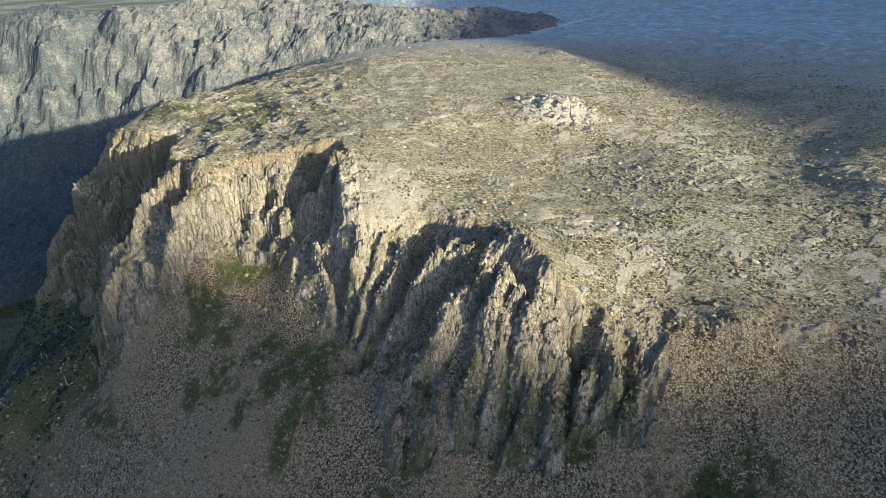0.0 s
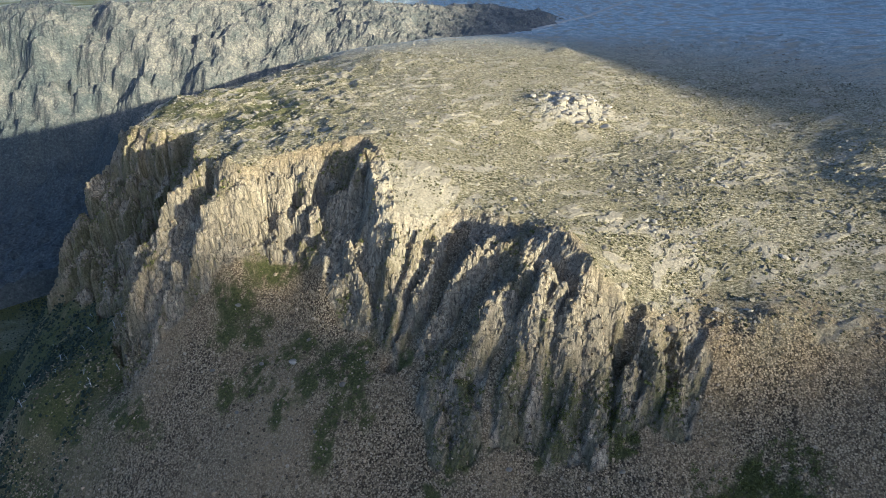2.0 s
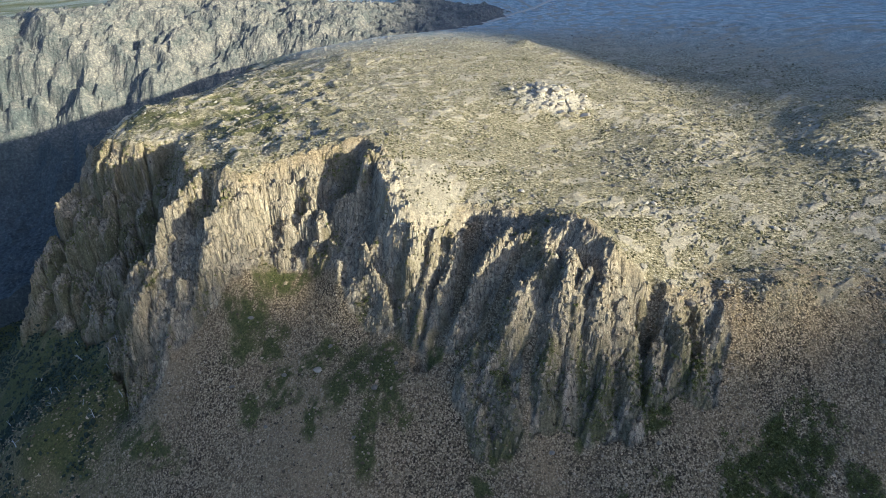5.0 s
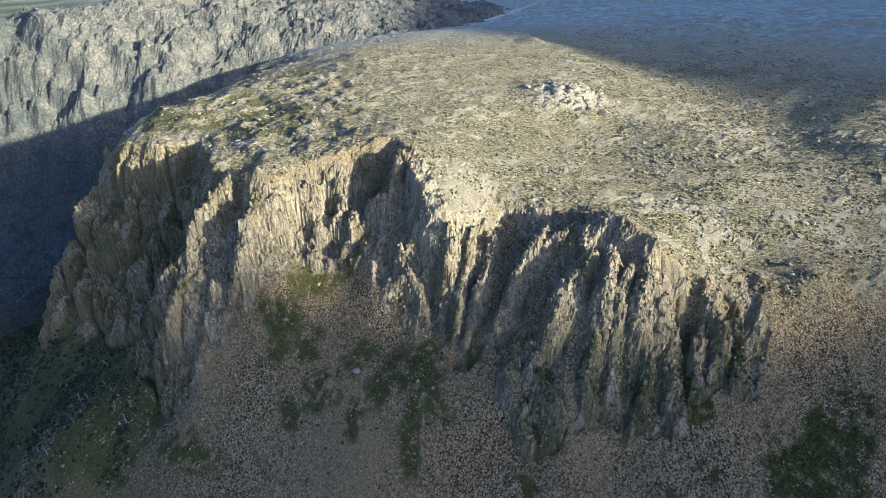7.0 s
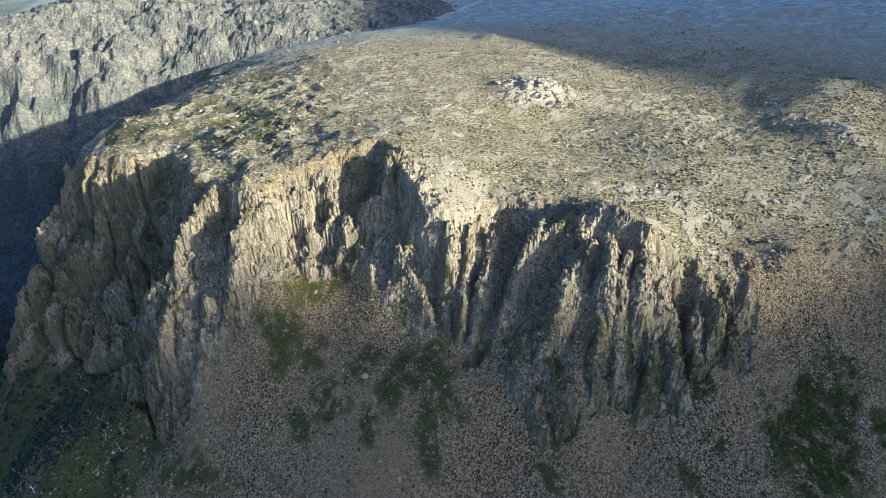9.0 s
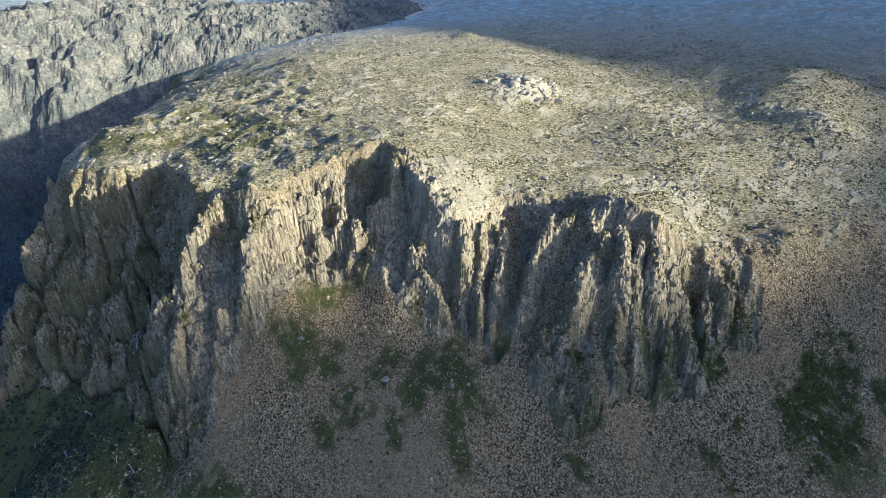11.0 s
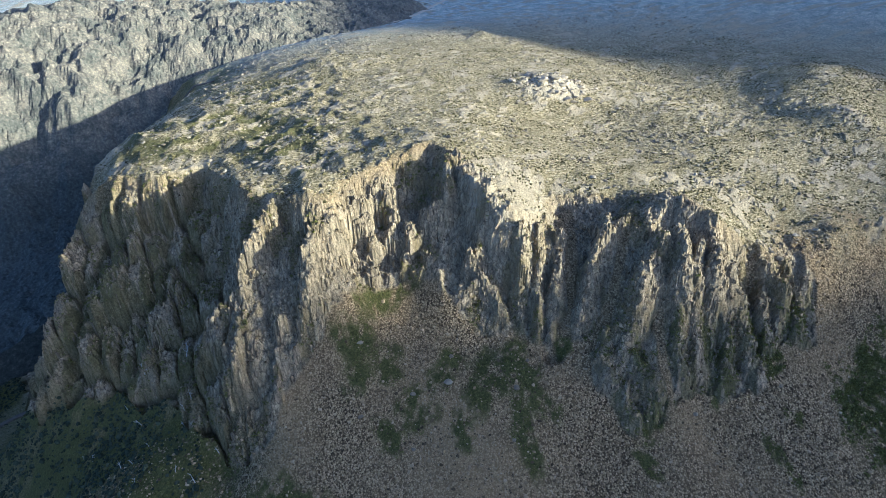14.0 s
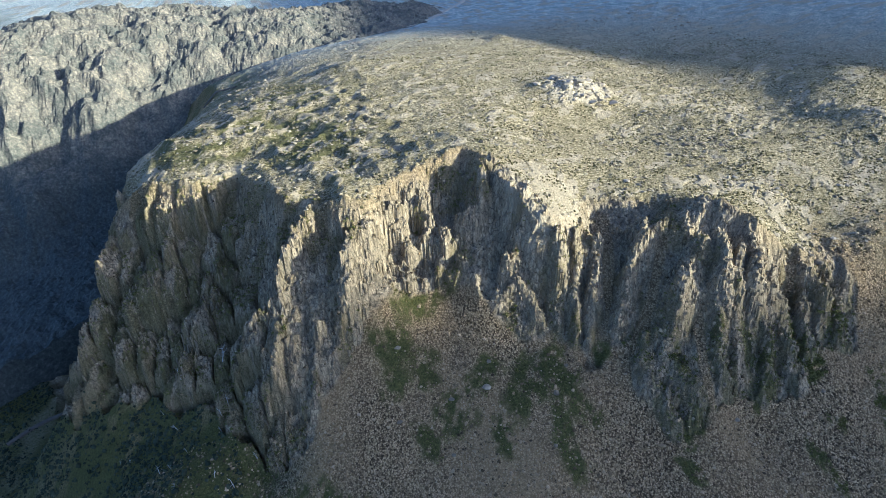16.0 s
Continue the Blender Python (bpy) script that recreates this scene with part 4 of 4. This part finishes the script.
def place_boulder(x, y, size, turn, k, name="boulder", kinds=BOULDERS):
    h = float(land(np.array([float(x)]), np.array([float(y)]))[0][0])
    ob = new(name, kinds[k % len(kinds)])
    ob.matrix_basis = pose(x, y, h + 0.06 * size, 0, 0, turn) @ Matrix.Diagonal((size, size * 0.8, size * 0.75, 1))
    return ob


def build_boulders():
    r = np.random.default_rng(77)
    for k in range(46):
        x, y = -230 + 460 * r.random(), 290 + 260 * r.random()
        if float(from_rim(np.array([x]), np.array([y]))[0][0]) > -8:
            continue
        tagged(place_boulder(x, y, 2 + 3 * r.random() ** 2, 360 * r.random(), k), "pale weathered boulder among the plateau heath", "boulder", "boulders on the plateau")
    for k, (x, y, size) in enumerate([(-102, 234, 5.0), (-72, 214, 4.0), (-121, 238, 3.2), (-60, 224, 2.6), (-95, 246, 3.0), (-140, 268, 3.6), (10, 172, 3.4), (88, 205, 6.0), (-150, 240, 3.0), (-84, 194, 2.6), (-130, 215, 2.6), (60, 165, 2.8)]):
        tagged(place_boulder(x, y, size, 67 * k, k), "large fallen grey block lying on the scree", "boulder", "fallen blocks on the scree")


def build_knoll():
    """The pale outcrop on the plateau: slabs and boulders heaped on a rise."""
    root = new("rock_outcrop")
    root.location = (95, 460, 110)
    tagged(root, "pale sunlit outcrop of bare slabs on the plateau", "rock outcrop")
    r = np.random.default_rng(9)
    for k in range(90):
        x, y = 97 + 22 * r.normal(), 455 + 15 * r.normal()
        ob = place_boulder(x, y, 3 + 8 * r.random() ** 2, 360 * r.random(), k, "slab", SLABS)
        ob.parent = root
        ob.matrix_parent_inverse = Matrix.Translation(root.location).inverted()


# ---- dead trees ----
def dead_tree(x, y, tall, seed):
    """A bleached leafless tree: a tapered leaning trunk with a few bare limbs."""
    r = random.Random(seed)

    def limb(name, a, b, ra, rb):
        bm = bmesh.new()
        way = (b - a)
        m = Matrix.Translation((a + b) / 2) @ way.to_track_quat("Z", "Y").to_matrix().to_4x4()
        bmesh.ops.create_cone(bm, cap_ends=True, segments=6, radius1=ra, radius2=rb, depth=way.length, matrix=m)
        me = bpy.data.meshes.new(name)
        bm.to_mesh(me)
        bm.free()
        me.materials.append(DEAD_WOOD)
        return new(name, me)

    h = float(land(np.array([float(x)]), np.array([float(y)]))[0][0])
    root = new("dead_tree")
    root.location = (x, y, h - 0.3)
    tagged(root, "bleached dead tree with bare limbs on the dark slope", "tree", "dead trees below the cliff")
    top = Vector((r.uniform(-0.4, 0.4), r.uniform(-0.4, 0.4), 1)) * tall
    pieces = [limb("trunk", Vector((0, 0, 0)), top, 0.05 * tall, 0.015 * tall)]
    for k in range(4):
        at = top * r.uniform(0.4, 0.9)
        pieces.append(limb("branch", at, at + Vector((r.uniform(-1, 1), r.uniform(-1, 1), r.uniform(0.2, 0.9))) * tall * 0.4, 0.024 * tall, 0.008 * tall))
    for p in pieces:
        p.parent = root


def build_dead_trees():
    r = random.Random(4)
    for k in range(26):
        dead_tree(r.uniform(-345, -225), r.uniform(255, 345), r.uniform(3.5, 7), k)


# ---- tracks ----
def track(name, label, line, width, mat=GRAVEL):
    """A strip of gravel draped over the ground."""
    pts = []
    for (ax, ay), (bx, by) in zip(line, line[1:]):
        n = max(2, int(math.hypot(bx - ax, by - ay) / 4))
        pts += [(ax + (bx - ax) * i / n, ay + (by - ay) * i / n) for i in range(n)]
    p = np.array(pts)
    for _ in range(12):
        p[1:-1] = 0.25 * p[:-2] + 0.5 * p[1:-1] + 0.25 * p[2:]
    t = np.gradient(p, axis=0)
    t /= np.linalg.norm(t, axis=1, keepdims=True)
    side = np.stack([-t[:, 1], t[:, 0]], -1)
    rows = []
    for k in (-1.0, -0.85, 0.0, 0.85, 1.0):
        q = p + side * k * width / 2
        z = np.maximum.reduce([land(q[:, 0] + a, q[:, 1] + b)[0] for a in (-2, 0, 2) for b in (-2, 0, 2)])
        rows.append(np.stack([q[:, 0], q[:, 1], z + (0.9 if abs(k) < 0.9 else -0.6)], -1))
    v = np.stack(rows, 1).reshape(-1, 3)
    return tagged(new(name, mesh_of(name, v, grid_faces(5, len(p)), mat)), label, "track", kind="structure")


build_scree()
build_plateau_cover()
build_scrub()
build_boulders()
build_knoll()
build_dead_trees()
track("road", "narrow pale road low in the gorge", [(-445, 492), (-429, 503), (-410, 510), (-394, 508), (-376, 496)], 4, DIRT)
track("road", "pale gravel road across the far plain", [(110, 980), (174, 1037), (300, 1180), (430, 1390), (640, 1800)], 9)
track("road", "pale gravel track in the saddle behind the mesa", [(-262, 757), (-246, 752), (-230, 752), (-210, 745), (-184, 720)], 4, DIRT)
rock_buttress("tall grey-buff buttress of jointed dolerite columns", [(-170, 325), (-189, 311), (-194, 303), (-204, 289), (-207, 273), (-209, 264)], 13, 290)
rock_buttress("sunlit buff wall of long straight dolerite columns", [(-174, 284), (-168, 276), (-161, 284), (-148, 304), (-136, 304)], 10, 230)
rock_buttress("shaded grey rank of dolerite columns", [(-244, 407), (-253, 397), (-261, 384), (-277, 380), (-304, 379)], 13, 290)
rock_buttress("shaded outermost rank of weathered dolerite columns", [(-284, 434), (-295, 429), (-299, 411), (-321, 405), (-330, 392)], 12, 230)
rock_buttress("dark stepped columns between two gullies", [(-232, 396), (-236, 370), (-236, 354), (-255, 340), (-268, 364)], 14, 290)
rock_buttress("broken columns at the head of the amphitheatre", [(-128, 316), (-99, 326), (-94, 304), (-86, 293), (-74, 318), (-83, 304)], 10, 240)
rock_buttress("pale shoulder cut into three sunlit fins of jointed rock", [(-50, 272), (-45, 262), (-50, 250), (-32, 262), (-43, 246), (-24, 256), (-36, 240)], 7, 170, BLOCKS, "block", 0.2)
rock_buttress("lone rock spire and its lower teeth", [(-71, 270), (-69, 265), (-79, 264), (-63, 258), (-62, 249), (-70, 250)], 5, 80, BLOCKS, "block", 0.2)
rock_buttress("shaded ribs of jointed rock in a bowl", [(8, 256), (-3, 243), (-12, 239), (-23, 230), (-29, 225)], 7, 110, BLOCKS, "block", 0.2)
rock_buttress("blunt buttress of broken dark rock above scree", [(12, 220), (2, 217), (-6, 209), (-18, 214), (-26, 203), (-23, 192), (-10, 186)], 10, 220, BLOCKS, "block", 0.2)
rock_buttress("sunlit buff buttress of blocky rock", [(30, 222), (24, 210), (16, 203), (8, 188), (27, 204), (23, 196), (42, 208), (38, 200), (40, 191), (34, 180)], 7, 250, BLOCKS, "block", 0.2)
rock_buttress("low outermost buttress of broken rock", [(48, 208), (53, 197), (51, 180), (74, 205), (78, 190), (64, 184), (90, 198), (84, 181)], 7, 200, BLOCKS, "block", 0.2)
